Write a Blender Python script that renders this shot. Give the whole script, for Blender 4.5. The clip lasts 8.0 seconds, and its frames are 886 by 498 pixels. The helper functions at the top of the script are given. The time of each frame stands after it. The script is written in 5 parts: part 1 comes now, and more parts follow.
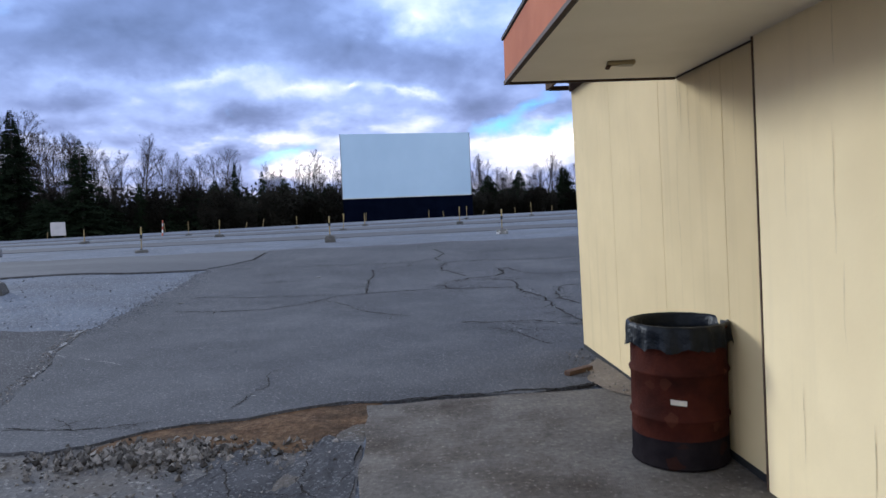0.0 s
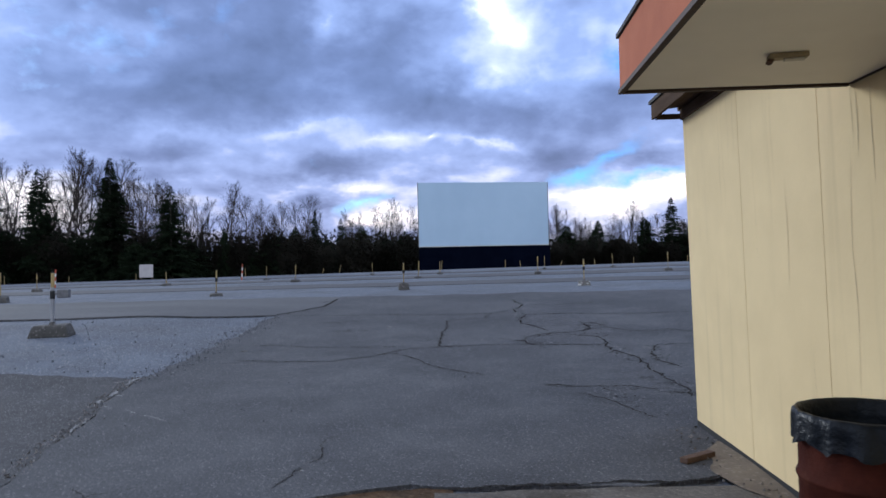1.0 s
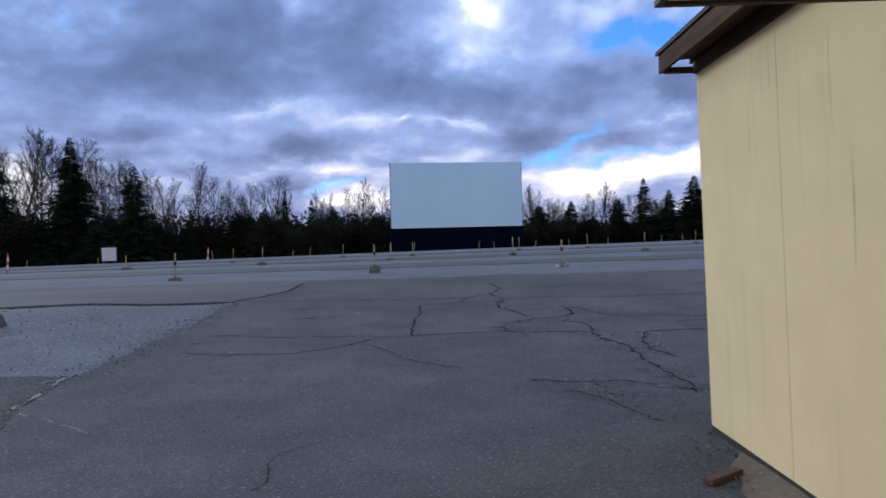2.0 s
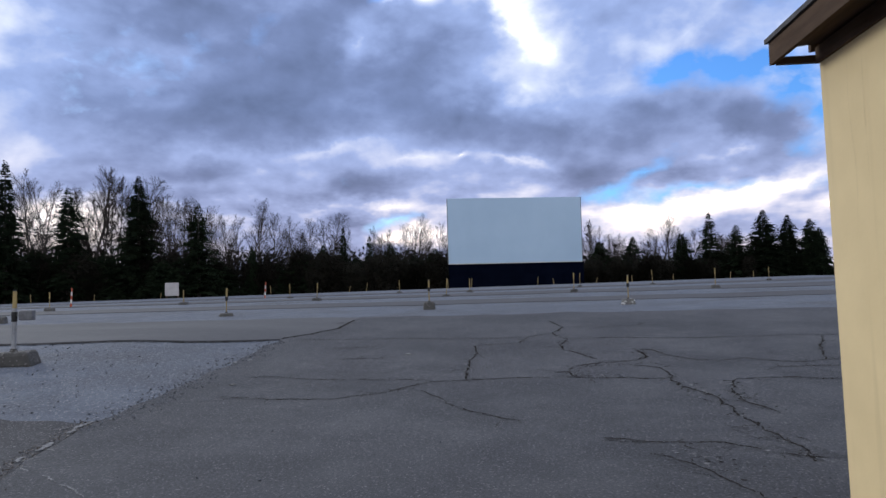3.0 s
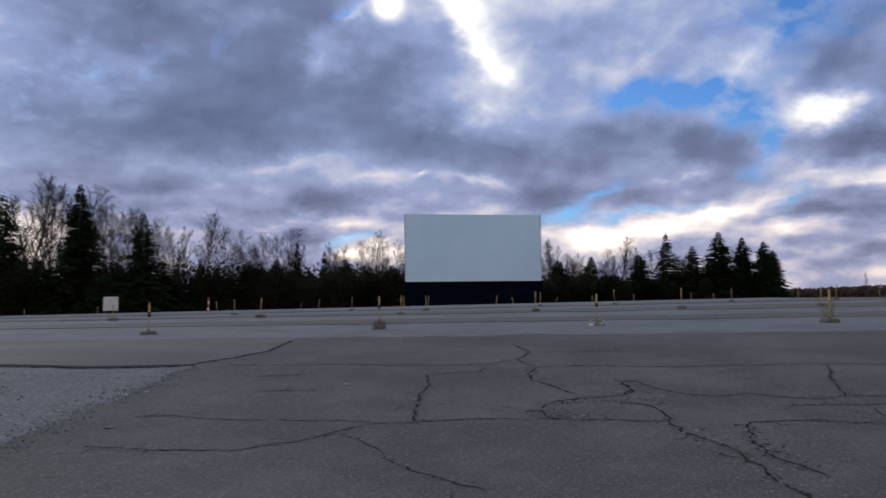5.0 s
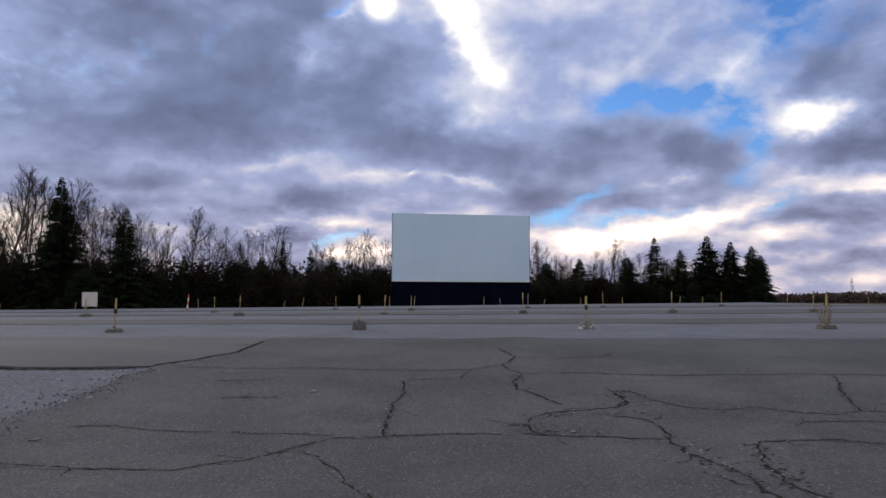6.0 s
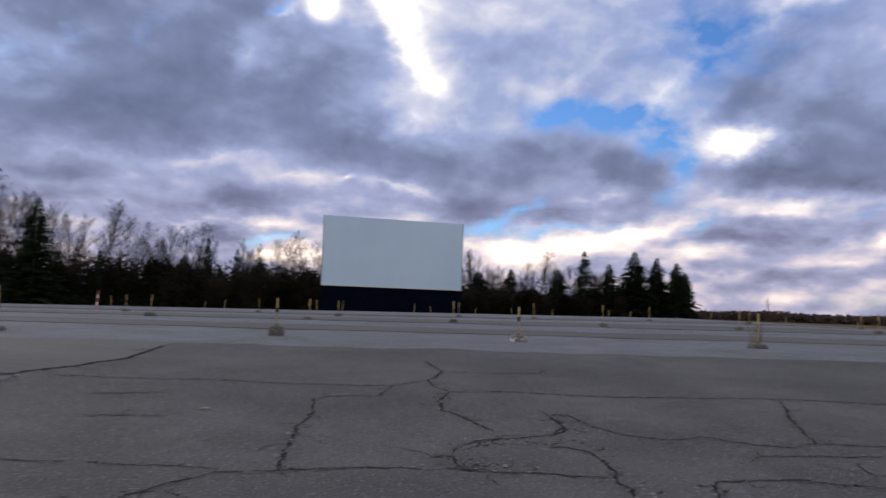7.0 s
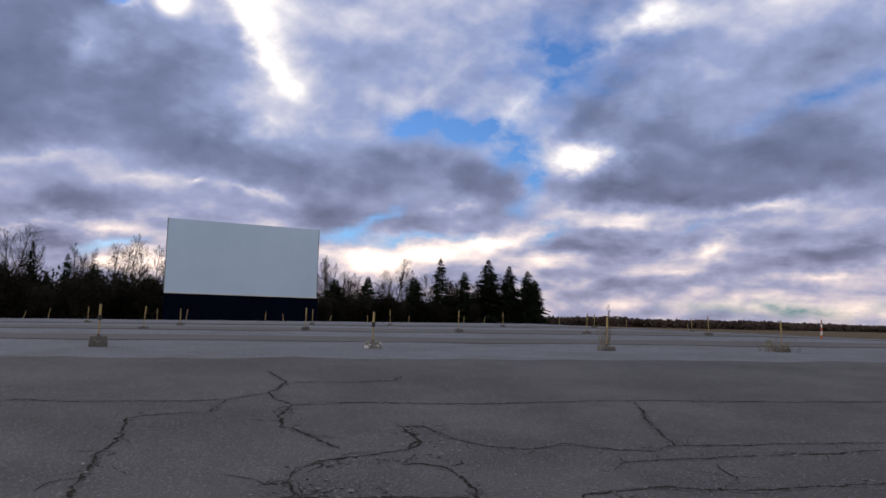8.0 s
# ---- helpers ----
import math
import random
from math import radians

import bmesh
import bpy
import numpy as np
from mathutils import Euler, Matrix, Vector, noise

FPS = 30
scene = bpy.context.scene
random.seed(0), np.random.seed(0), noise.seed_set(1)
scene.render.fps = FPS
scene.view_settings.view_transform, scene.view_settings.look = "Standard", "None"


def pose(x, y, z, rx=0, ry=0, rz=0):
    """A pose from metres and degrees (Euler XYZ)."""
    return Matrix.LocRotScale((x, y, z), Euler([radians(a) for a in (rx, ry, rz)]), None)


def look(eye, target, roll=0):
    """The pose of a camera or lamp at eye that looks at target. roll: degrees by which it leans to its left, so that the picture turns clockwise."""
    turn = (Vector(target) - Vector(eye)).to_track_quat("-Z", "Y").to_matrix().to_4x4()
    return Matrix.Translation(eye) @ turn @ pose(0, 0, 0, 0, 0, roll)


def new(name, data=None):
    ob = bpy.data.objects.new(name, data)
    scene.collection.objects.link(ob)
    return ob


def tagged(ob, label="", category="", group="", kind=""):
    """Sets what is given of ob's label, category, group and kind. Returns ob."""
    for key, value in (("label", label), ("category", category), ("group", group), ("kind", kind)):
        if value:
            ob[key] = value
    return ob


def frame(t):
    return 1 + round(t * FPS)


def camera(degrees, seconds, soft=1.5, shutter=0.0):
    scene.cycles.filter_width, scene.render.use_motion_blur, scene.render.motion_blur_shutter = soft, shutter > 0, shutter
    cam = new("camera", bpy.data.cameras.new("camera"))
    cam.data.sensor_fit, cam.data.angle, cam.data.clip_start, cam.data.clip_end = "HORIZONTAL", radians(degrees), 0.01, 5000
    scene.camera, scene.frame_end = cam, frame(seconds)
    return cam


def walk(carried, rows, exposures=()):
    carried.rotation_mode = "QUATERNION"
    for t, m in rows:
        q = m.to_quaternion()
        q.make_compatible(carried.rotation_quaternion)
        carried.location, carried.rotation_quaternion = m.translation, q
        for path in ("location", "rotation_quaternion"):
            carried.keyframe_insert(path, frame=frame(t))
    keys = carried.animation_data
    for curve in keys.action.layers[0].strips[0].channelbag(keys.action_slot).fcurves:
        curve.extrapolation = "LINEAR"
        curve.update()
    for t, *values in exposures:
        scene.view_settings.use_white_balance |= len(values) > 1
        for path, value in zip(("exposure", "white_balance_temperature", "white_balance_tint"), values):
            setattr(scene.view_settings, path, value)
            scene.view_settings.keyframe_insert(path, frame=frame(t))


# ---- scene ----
cam = camera(64.7, 8.0, 1.5, 0.25)
PATH = [
    (0, (-0.115, 0.539, 1.552), (-0.003, 2.533, 1.443), -2.4),
    (0.2, (-0.131, 0.736, 1.547), (-0.035, 2.733, 1.473), -0.9),
    (0.5, (-0.155, 1.032, 1.539), (-0.311, 3.026, 1.563), -2.3),
    (0.7, (-0.154, 1.236, 1.53), (-0.272, 3.232, 1.553), 0.4),
    (1, (-0.153, 1.541, 1.516), (-0.251, 3.538, 1.555), -1.3),
    (1.2, (-0.153, 1.734, 1.514), (-0.283, 3.728, 1.608), -3.4),
    (1.5, (-0.153, 2.024, 1.512), (-0.215, 4.022, 1.586), -3.5),
    (1.7, (-0.168, 2.238, 1.511), (-0.18, 4.233, 1.645), -0.5),
    (2, (-0.19, 2.558, 1.509), (-0.212, 4.557, 1.493), -1.6),
    (2.2, (-0.22, 2.65, 1.485), (-0.399, 4.641, 1.542), -2.5),
    (3.3, (-0.199, 3.889, 1.477), (-0.396, 5.876, 1.599), -0.8),
    (3.5, (-0.219, 4.058, 1.473), (-0.539, 6.023, 1.662), -1.3),
    (3.7, (-0.236, 4.243, 1.467), (-0.529, 6.215, 1.632), -0.4),
    (4, (-0.262, 4.521, 1.459), (-0.352, 6.511, 1.641), -0.8),
    (4.2, (-0.273, 4.713, 1.468), (-0.318, 6.704, 1.648), -0.2),
    (4.5, (-0.289, 5.001, 1.482), (-0.308, 6.992, 1.664), 0.2),
    (4.7, (-0.266, 5.216, 1.467), (-0.376, 7.203, 1.673), -0.2),
    (4.9, (-0.243, 5.431, 1.452), (-0.355, 7.422, 1.605), -0.2),
    (5, (-0.232, 5.539, 1.445), (-0.296, 7.533, 1.587), -0.7),
    (5.2, (-0.23, 5.694, 1.427), (-0.25, 7.689, 1.57), -0.4),
    (6.3, (-0.095, 6.716, 1.441), (-0.13, 8.71, 1.584), 0.2),
    (6.5, (-0.076, 6.937, 1.423), (-0.088, 8.933, 1.548), -0.6),
    (6.7, (-0.054, 7.157, 1.435), (-0.025, 9.151, 1.582), 1.6),
    (7, (-0.02, 7.487, 1.454), (0.138, 9.474, 1.62), 2.0),
    (7.2, (0.045, 7.664, 1.44), (0.356, 9.631, 1.629), 2.1),
    (7.5, (0.143, 7.93, 1.418), (0.494, 9.888, 1.632), 1.4),
    (7.7, (0.164, 8.075, 1.403), (0.631, 10.012, 1.575), 2.2),
    (8, (0.196, 8.292, 1.381), (0.751, 10.203, 1.582), 1.4),
]
walk(cam, [(t, look(eye, target, roll)) for t, eye, target, roll in PATH],
     [(0.0, 0.58, 5300, 8), (1.0, 0.36, 5300, 8), (2.0, 0.12, 5260, 8), (2.2, 0.26, 5420, 8), (3.5, 0.14, 5740, 9), (4.5, -0.03, 5950, 10), (5.0, -0.13, 6060, 10), (6.5, 0.08, 6350, 12), (8.0, -0.10, 6350, 13)])

# ---- sky and sun ----
SUN_AZ, SUN_EL = -47.0, 15.5
world = bpy.data.worlds.new("cloudy_sky")
scene.world = world
world.use_nodes = True
WN, WL = world.node_tree.nodes, world.node_tree.links


def wn(kind, **settings):
    n = WN.new(kind)
    for k, v in settings.items():
        if k == "operation": n.operation = v
        elif k == "blend_type": n.blend_type = v
        elif k == "data_type": n.data_type = v
    return n


def wmath(op, a, b=None, c=None):
    n = wn("ShaderNodeMath", operation=op)
    for i, q in enumerate((a, b, c)):
        if q is None:
            continue
        if isinstance(q, (int, float)):
            n.inputs[i].default_value = q
        else:
            WL.new(q, n.inputs[i])
    return n.outputs[0]


def wnoise(vec, scale, detail, rough=0.55, distortion=0.0):
    n = wn("ShaderNodeTexNoise")
    WL.new(vec, n.inputs["Vector"])
    n.inputs["Scale"].default_value = scale
    n.inputs["Detail"].default_value = detail
    n.inputs["Roughness"].default_value = rough
    n.inputs["Distortion"].default_value = distortion
    return n


def wcombine(x, y, z=0.0):
    n = wn("ShaderNodeCombineXYZ")
    for i, q in enumerate((x, y, z)):
        if isinstance(q, (int, float)):
            n.inputs[i].default_value = q
        else:
            WL.new(q, n.inputs[i])
    return n.outputs[0]


way = wn("ShaderNodeTexCoord").outputs["Generated"]
sep = wn("ShaderNodeSeparateXYZ")
WL.new(way, sep.inputs[0])
azimuth = wmath("MULTIPLY", wmath("ARCTAN2", sep.outputs[0], sep.outputs[1]), 57.29578)
elevation = wmath("MULTIPLY", wmath("ARCSINE", sep.outputs[2]), 57.29578)
plain = wcombine(azimuth, elevation)


def dome(sx, sz, dx=0.0, dz=0.0):
    """The direction of sight, scaled along and up the sky, and shifted."""
    n = wn("ShaderNodeVectorMath", operation="MULTIPLY_ADD")
    WL.new(way, n.inputs[0])
    n.inputs[1].default_value, n.inputs[2].default_value = (sx, sx, sz), (dx, 0.0, dz)
    return n.outputs[0]


# the edges of the clouds are ragged: bend the map of the sky by a fractal
bend = wnoise(dome(8.0, 11.0), 1.0, 5, 0.58)
bsep = wn("ShaderNodeSeparateColor")
WL.new(bend.outputs["Color"], bsep.inputs[0])
bent = wcombine(wmath("MULTIPLY_ADD", wmath("SUBTRACT", bsep.outputs[0], 0.5), 7.0, azimuth),
                wmath("MULTIPLY_ADD", wmath("SUBTRACT", bsep.outputs[1], 0.5), 4.6, elevation))


def blobs(rows, start, chart=bent):
    """Adds soft oval masses to a field: azimuth, elevation, half width, half height, turn, amount."""
    total = start
    for az, el, wide, high, turn, amount in rows:
        m = wn("ShaderNodeMapping")
        m.vector_type = "TEXTURE"
        WL.new(chart, m.inputs["Vector"])
        m.inputs["Location"].default_value = (az, el, 0)
        m.inputs["Rotation"].default_value = (0, 0, radians(turn))
        m.inputs["Scale"].default_value = (wide * 1.9, high * 1.9, 1)
        g = wn("ShaderNodeTexGradient")
        g.gradient_type = "QUADRATIC_SPHERE"
        WL.new(m.outputs[0], g.inputs[0])
        total = wmath("MULTIPLY_ADD", g.outputs["Fac"], amount, total)
    return total


def centred(n):
    return wmath("SUBTRACT", n.outputs["Fac"], 0.5)


# broad unevenness of the cloud cover, and finer wisps
broad = wnoise(dome(6.0, 9.0, 3.0), 1.0, 5, 0.52, 0.2)
puff = wnoise(dome(20.0, 30.0, 0.0, 4.0), 1.0, 4, 0.52, 0.3)
tone = wmath("MULTIPLY_ADD", centred(broad), 0.34, 0.50)
tone = wmath("MULTIPLY_ADD", centred(puff), 0.12, tone)
# heaped clouds: the sides towards the light are bright, the bases dull
for sx, sz, lift, amount in ((9.0, 14.0, 0.42, 0.34), (17.0, 27.0, 0.40, 0.26)):
    heap = wnoise(dome(sx, sz, 5.0), 1.0, 4, 0.5, 0.25)
    heap_lit = wnoise(dome(sx, sz, 5.0 - 0.35 * lift, lift), 1.0, 4, 0.5, 0.25)
    tone = wmath("MULTIPLY_ADD", wmath("SUBTRACT", heap.outputs["Fac"], heap_lit.outputs["Fac"]), amount, tone)
# rows of small heaps low in the sky
row = wnoise(dome(11.0, 32.0, 15.0), 1.0, 4, 0.5, 0.15)
row_lit = wnoise(dome(11.0, 32.0, 14.9, 0.4), 1.0, 4, 0.5, 0.15)
lower = wn("ShaderNodeMapRange")
WL.new(elevation, lower.inputs["Value"])
lower.inputs["From Min"].default_value, lower.inputs["From Max"].default_value = 11.0, 6.0
tone = wmath("MULTIPLY_ADD", wmath("MULTIPLY", wmath("SUBTRACT", row.outputs["Fac"], row_lit.outputs["Fac"]), lower.outputs[0]), 0.55, tone)
tone = wmath("MULTIPLY_ADD", wmath("MULTIPLY", centred(row), lower.outputs[0]), 0.34, tone)
# the deck is thinner overhead and towards the south and west
thin = wn("ShaderNodeMapRange")
WL.new(wmath("SUBTRACT", wmath("MULTIPLY", sep.outputs[2], 0.9), wmath("MULTIPLY", sep.outputs[1], 0.55)), thin.inputs["Value"])
thin.inputs["From Min"].default_value, thin.inputs["From Max"].default_value, thin.inputs["To Max"].default_value = 0.0, 0.8, 0.31
tone = wmath("ADD", tone, thin.outputs[0])
DARK = [
    # the wide grey mass in the north-west
    (-20, 13.6, 15, 3.4, 2, -0.34), (-14, 18, 9, 5, 0, -0.22), (-25, 21, 12, 4.5, 0, -0.44), (-30, 12.5, 9, 2.4, 0, -0.16), (-12, 24, 5, 3, 0, -0.24),
    # blue-grey folds beside the bright rift
    (-6.5, 18.5, 3.2, 5, -15, -0.22), (-3.5, 13.5, 5, 3, 0, -0.24), (4, 11.6, 6, 2.4, -8, -0.34), (5.5, 8.0, 5.5, 1.7, -8, -0.32), (11, 10.5, 4, 2.0, -25, -0.18), (-9, 8.2, 6, 1.1, 4, -0.22),
    # heap under the blue gap
    (17.5, 11.8, 4.6, 2.6, -14, -0.40), (21, 10.6, 3.2, 2.2, 0, -0.24), (14.5, 8.1, 6.5, 1.0, 4, -0.26), (12.5, 12.2, 3, 2, 0, -0.20),
    # grey heaps right of the rift, and the dark bank in the north-east
    (8, 20.4, 4.6, 2.6, 15, -0.12), (30, 18.6, 5.5, 2.2, 22, -0.34), (28, 16.3, 4, 1.6, 15, -0.24), (30, 11.2, 4.4, 1.6, 0, -0.34), (40, 13.2, 11, 2.8, 6, -0.38), (47, 11.2, 8, 2.6, 0, -0.34), (36, 9.8, 7, 1.5, 0, -0.36), (33, 15.4, 6, 2.2, 20, -0.26), (45, 19.6, 7, 2.0, 10, -0.22),
    # low bands
    (-13, 7.6, 4, 1.3, 0, -0.18), (-12.5, 4.9, 4, 1.0, 0, -0.24), (-24, 8.4, 10, 2.0, 0, -0.22), (28, 5.6, 4, 0.9, 0, -0.22), (36, 6.6, 6, 0.8, 4, -0.22), (45, 5.4, 7, 0.9, 0, -0.26), (30, 2.8, 6, 0.7, 0, -0.16), (40, 3.4, 6, 0.6, 0, -0.14),
]
LIGHT = [
    # the rift that runs down from the sun
    (-0.8, 25.2, 2.6, 1.6, -40, 0.70), (-0.7, 21.8, 2.8, 1.0, -46, 0.40), (1.1, 19.5, 2.2, 0.8, -42, 0.38), (2.6, 17.9, 2.2, 1.0, -20, 0.40), (2.5, 15.3, 3.8, 1.8, -20, 0.28), (2.2, 20.4, 4.4, 2.0, -45, 0.20), (-1.4, 23.6, 2.6, 1.0, -45, 0.28), (9, 23.8, 6, 1.8, 0, 0.20), (-12, 19.4, 1.7, 2.0, 20, 0.34), (-9.4, 22.6, 1.6, 0.8, 25, 0.34),
    # pale west
    (-42, 20.5, 5.0, 4.0, 0, 0.62), (-42, 14.5, 6.5, 5.0, 0, 0.30), (-35.2, 4.8, 3.4, 2.0, 0, 0.95), (-31, 4.6, 3, 1.4, 0, 0.40),
    # lit lower edge of the grey mass
    (-24, 9.9, 7, 0.8, 3, 0.20), (-14, 11.2, 6, 0.7, 8, 0.24), (-19, 9.2, 3, 1.0, 0, 0.08), (-14.6, 8.9, 2.4, 1.0, 0, 0.10), (-8.0, 10.3, 3.4, 0.8, 0, 0.22), (-3.6, 10.4, 1.1, 0.5, 10, 0.36), (1.2, 9.2, 3.4, 0.6, -16, 0.34), (-9.5, 6.3, 3.6, 0.8, 0, 0.42), (-16, 6.3, 3.2, 0.8, 0, 0.34), (-7.8, 3.8, 4.0, 0.9, 8, 0.66),
    # warm patches in the east
    (26.8, 13.2, 3.6, 1.1, 2, 0.72), (28.5, 13.6, 2.2, 0.9, 0, 0.3), (26.5, 9.4, 2.6, 1.1, 0, 0.34), (30.5, 8.4, 4.5, 1.0, 4, 0.36), (18, 9.4, 2.8, 0.8, 16, 0.32), (23.6, 11.2, 0.9, 1.4, 10, 0.24), (15, 18.0, 5, 1.6, 28, 0.22), (22, 17.6, 3.4, 1.3, 30, 0.28), (33, 23.2, 3.4, 1.2, 24, 0.62), (42, 23.4, 8, 1.6, 0, 0.22), (25.4, 15.6, 2.6, 1.2, 25, 0.18),
    # bright strip above the eastern trees
    (9.6, 4.6, 3.6, 1.5, 6, 0.55), (14, 4.9, 5, 1.2, 6, 0.50), (20, 6.2, 4.2, 0.9, 10, 0.55), (24, 4.4, 5, 1.0, 0, 0.30),
    (41, 8.6, 4.2, 0.6, 5, 0.42), (28.5, 7.6, 3, 0.6, 0, 0.28), (37, 5.2, 3.6, 0.7, 3, 0.46), (44.5, 3.6, 4, 0.6, 0, 0.36), (34, 4.0, 3, 0.6, 0, 0.22), (42, 1.4, 12, 0.8, 0, 0.36),
]
BLUE = [
    (14.2, 15.4, 3.4, 1.2, -4, 0.80), (18.6, 15.6, 3.6, 1.3, 0, 0.85), (21.8, 13.8, 1.8, 1.6, -30, 0.72), (23.6, 11.6, 1.0, 1.8, 10, 0.70), (22.8, 9.2, 1.1, 0.9, 0, 0.42), (11.4, 8.0, 2.2, 0.7, 25, 0.72), (8.4, 6.5, 2.4, 0.8, 5, 0.72), (14.6, 6.4, 4.4, 0.5, 5, 0.55), (24.6, 6.6, 2.2, 0.6, 20, 0.5), (25, 8.0, 1.8, 0.5, 10, 0.3),
    (-9.8, 22.8, 1.4, 0.5, 15, 0.34), (45, 16.4, 6, 1.0, 10, 0.55), (24.5, 21.6, 4.0, 3.6, 70, 0.38), (36.5, 7.4, 3, 0.5, 8, 0.42), (-9, 5.0, 2.4, 0.5, 12, 0.42), (43, 1.2, 10, 0.8, 0, 0.55), (28, 21, 9, 5, 20, 0.42), (-27, 17, 12, 4, 10, 0.10),
]
tone = blobs(DARK + LIGHT, tone)
tone = blobs([(-6.3, 23.4, 1.2, 1.2, 0, 1.3), (-5.0, 23.8, 4.5, 3.4, 0, 0.20)], tone, plain)
gap = blobs(BLUE, wmath("MULTIPLY_ADD", centred(puff), -0.3, -0.02))
rag = wnoise(dome(24.0, 40.0, 0.0, 2.0), 1.0, 4, 0.55, 0.2)
gap = wmath("MULTIPLY", gap, wmath("MULTIPLY_ADD", rag.outputs["Fac"], 2.6, -0.25))
gap_n = wn("ShaderNodeMapRange")
WL.new(gap, gap_n.inputs["Value"])
gap_n.inputs["From Min"].default_value, gap_n.inputs["From Max"].default_value = 0.05, 0.62

ramp = wn("ShaderNodeValToRGB")
WL.new(tone, ramp.inputs[0])
stops = [(0.0, (0.125, 0.152, 0.245)), (0.25, (0.205, 0.245, 0.395)), (0.48, (0.355, 0.42, 0.645)), (0.68, (0.70, 0.71, 0.81)), (0.86, (1.12, 1.07, 1.03)), (1.0, (1.45, 1.38, 1.31))]
while len(ramp.color_ramp.elements) < len(stops):
    ramp.color_ramp.elements.new(0.5)
for e, (pos, col) in zip(ramp.color_ramp.elements, stops):
    e.position, e.color = pos, (*col, 1)
# thin cloud round the sun glows
glow = wmath("MULTIPLY", wmath("MAXIMUM", wmath("SUBTRACT", tone, 1.0), 0.0), 1.6)

nishita = wn("ShaderNodeTexSky")
nishita.sky_type, nishita.sun_disc = "NISHITA", False
nishita.sun_elevation, nishita.sun_rotation = radians(SUN_EL), radians(SUN_AZ)
clear = wn("ShaderNodeMix", data_type="RGBA", blend_type="MULTIPLY")
clear.inputs["Factor"].default_value = 1.0
WL.new(nishita.outputs[0], clear.inputs["A"])
clear.inputs["B"].default_value = (0.066, 0.110, 0.185, 1)
sky_mix = wn("ShaderNodeMix", data_type="RGBA")
WL.new(gap_n.outputs[0], sky_mix.inputs["Factor"])
WL.new(ramp.outputs[0], sky_mix.inputs["A"])
WL.new(clear.outputs["Result"], sky_mix.inputs["B"])
# low clouds take on a warmer, pinker light
low = wn("ShaderNodeMapRange")
WL.new(elevation, low.inputs["Value"])
low.inputs["From Min"].default_value, low.inputs["From Max"].default_value = 14.0, 2.0
warm = wn("ShaderNodeMix", data_type="RGBA", blend_type="MULTIPLY")
WL.new(low.outputs[0], warm.inputs["Factor"])
WL.new(ramp.outputs[0], warm.inputs["A"])
warm.inputs["B"].default_value = (1.15, 0.97, 0.86, 1)
WL.new(warm.outputs["Result"], sky_mix.inputs["A"])
sky_sum = wn("ShaderNodeMix", data_type="RGBA", blend_type="ADD")
sky_sum.inputs["Factor"].default_value = 1.0
WL.new(sky_mix.outputs["Result"], sky_sum.inputs["A"])
WL.new(glow, sky_sum.inputs["B"])
WL.new(sky_sum.outputs["Result"], WN["Background"].inputs["Color"])
WN["Background"].inputs["Strength"].default_value = 1.0

sun_data = bpy.data.lights.new("veiled_sun", "SUN")
sun_data.energy, sun_data.angle, sun_data.color = 1.5, radians(11), (1.0, 0.92, 0.80)
sun = new("veiled_sun", sun_data)
to_sun = Vector((math.sin(radians(SUN_AZ)) * math.cos(radians(SUN_EL)), math.cos(radians(SUN_AZ)) * math.cos(radians(SUN_EL)), math.sin(radians(SUN_EL))))
sun.matrix_world = look(to_sun * 300, (0, 0, 0))


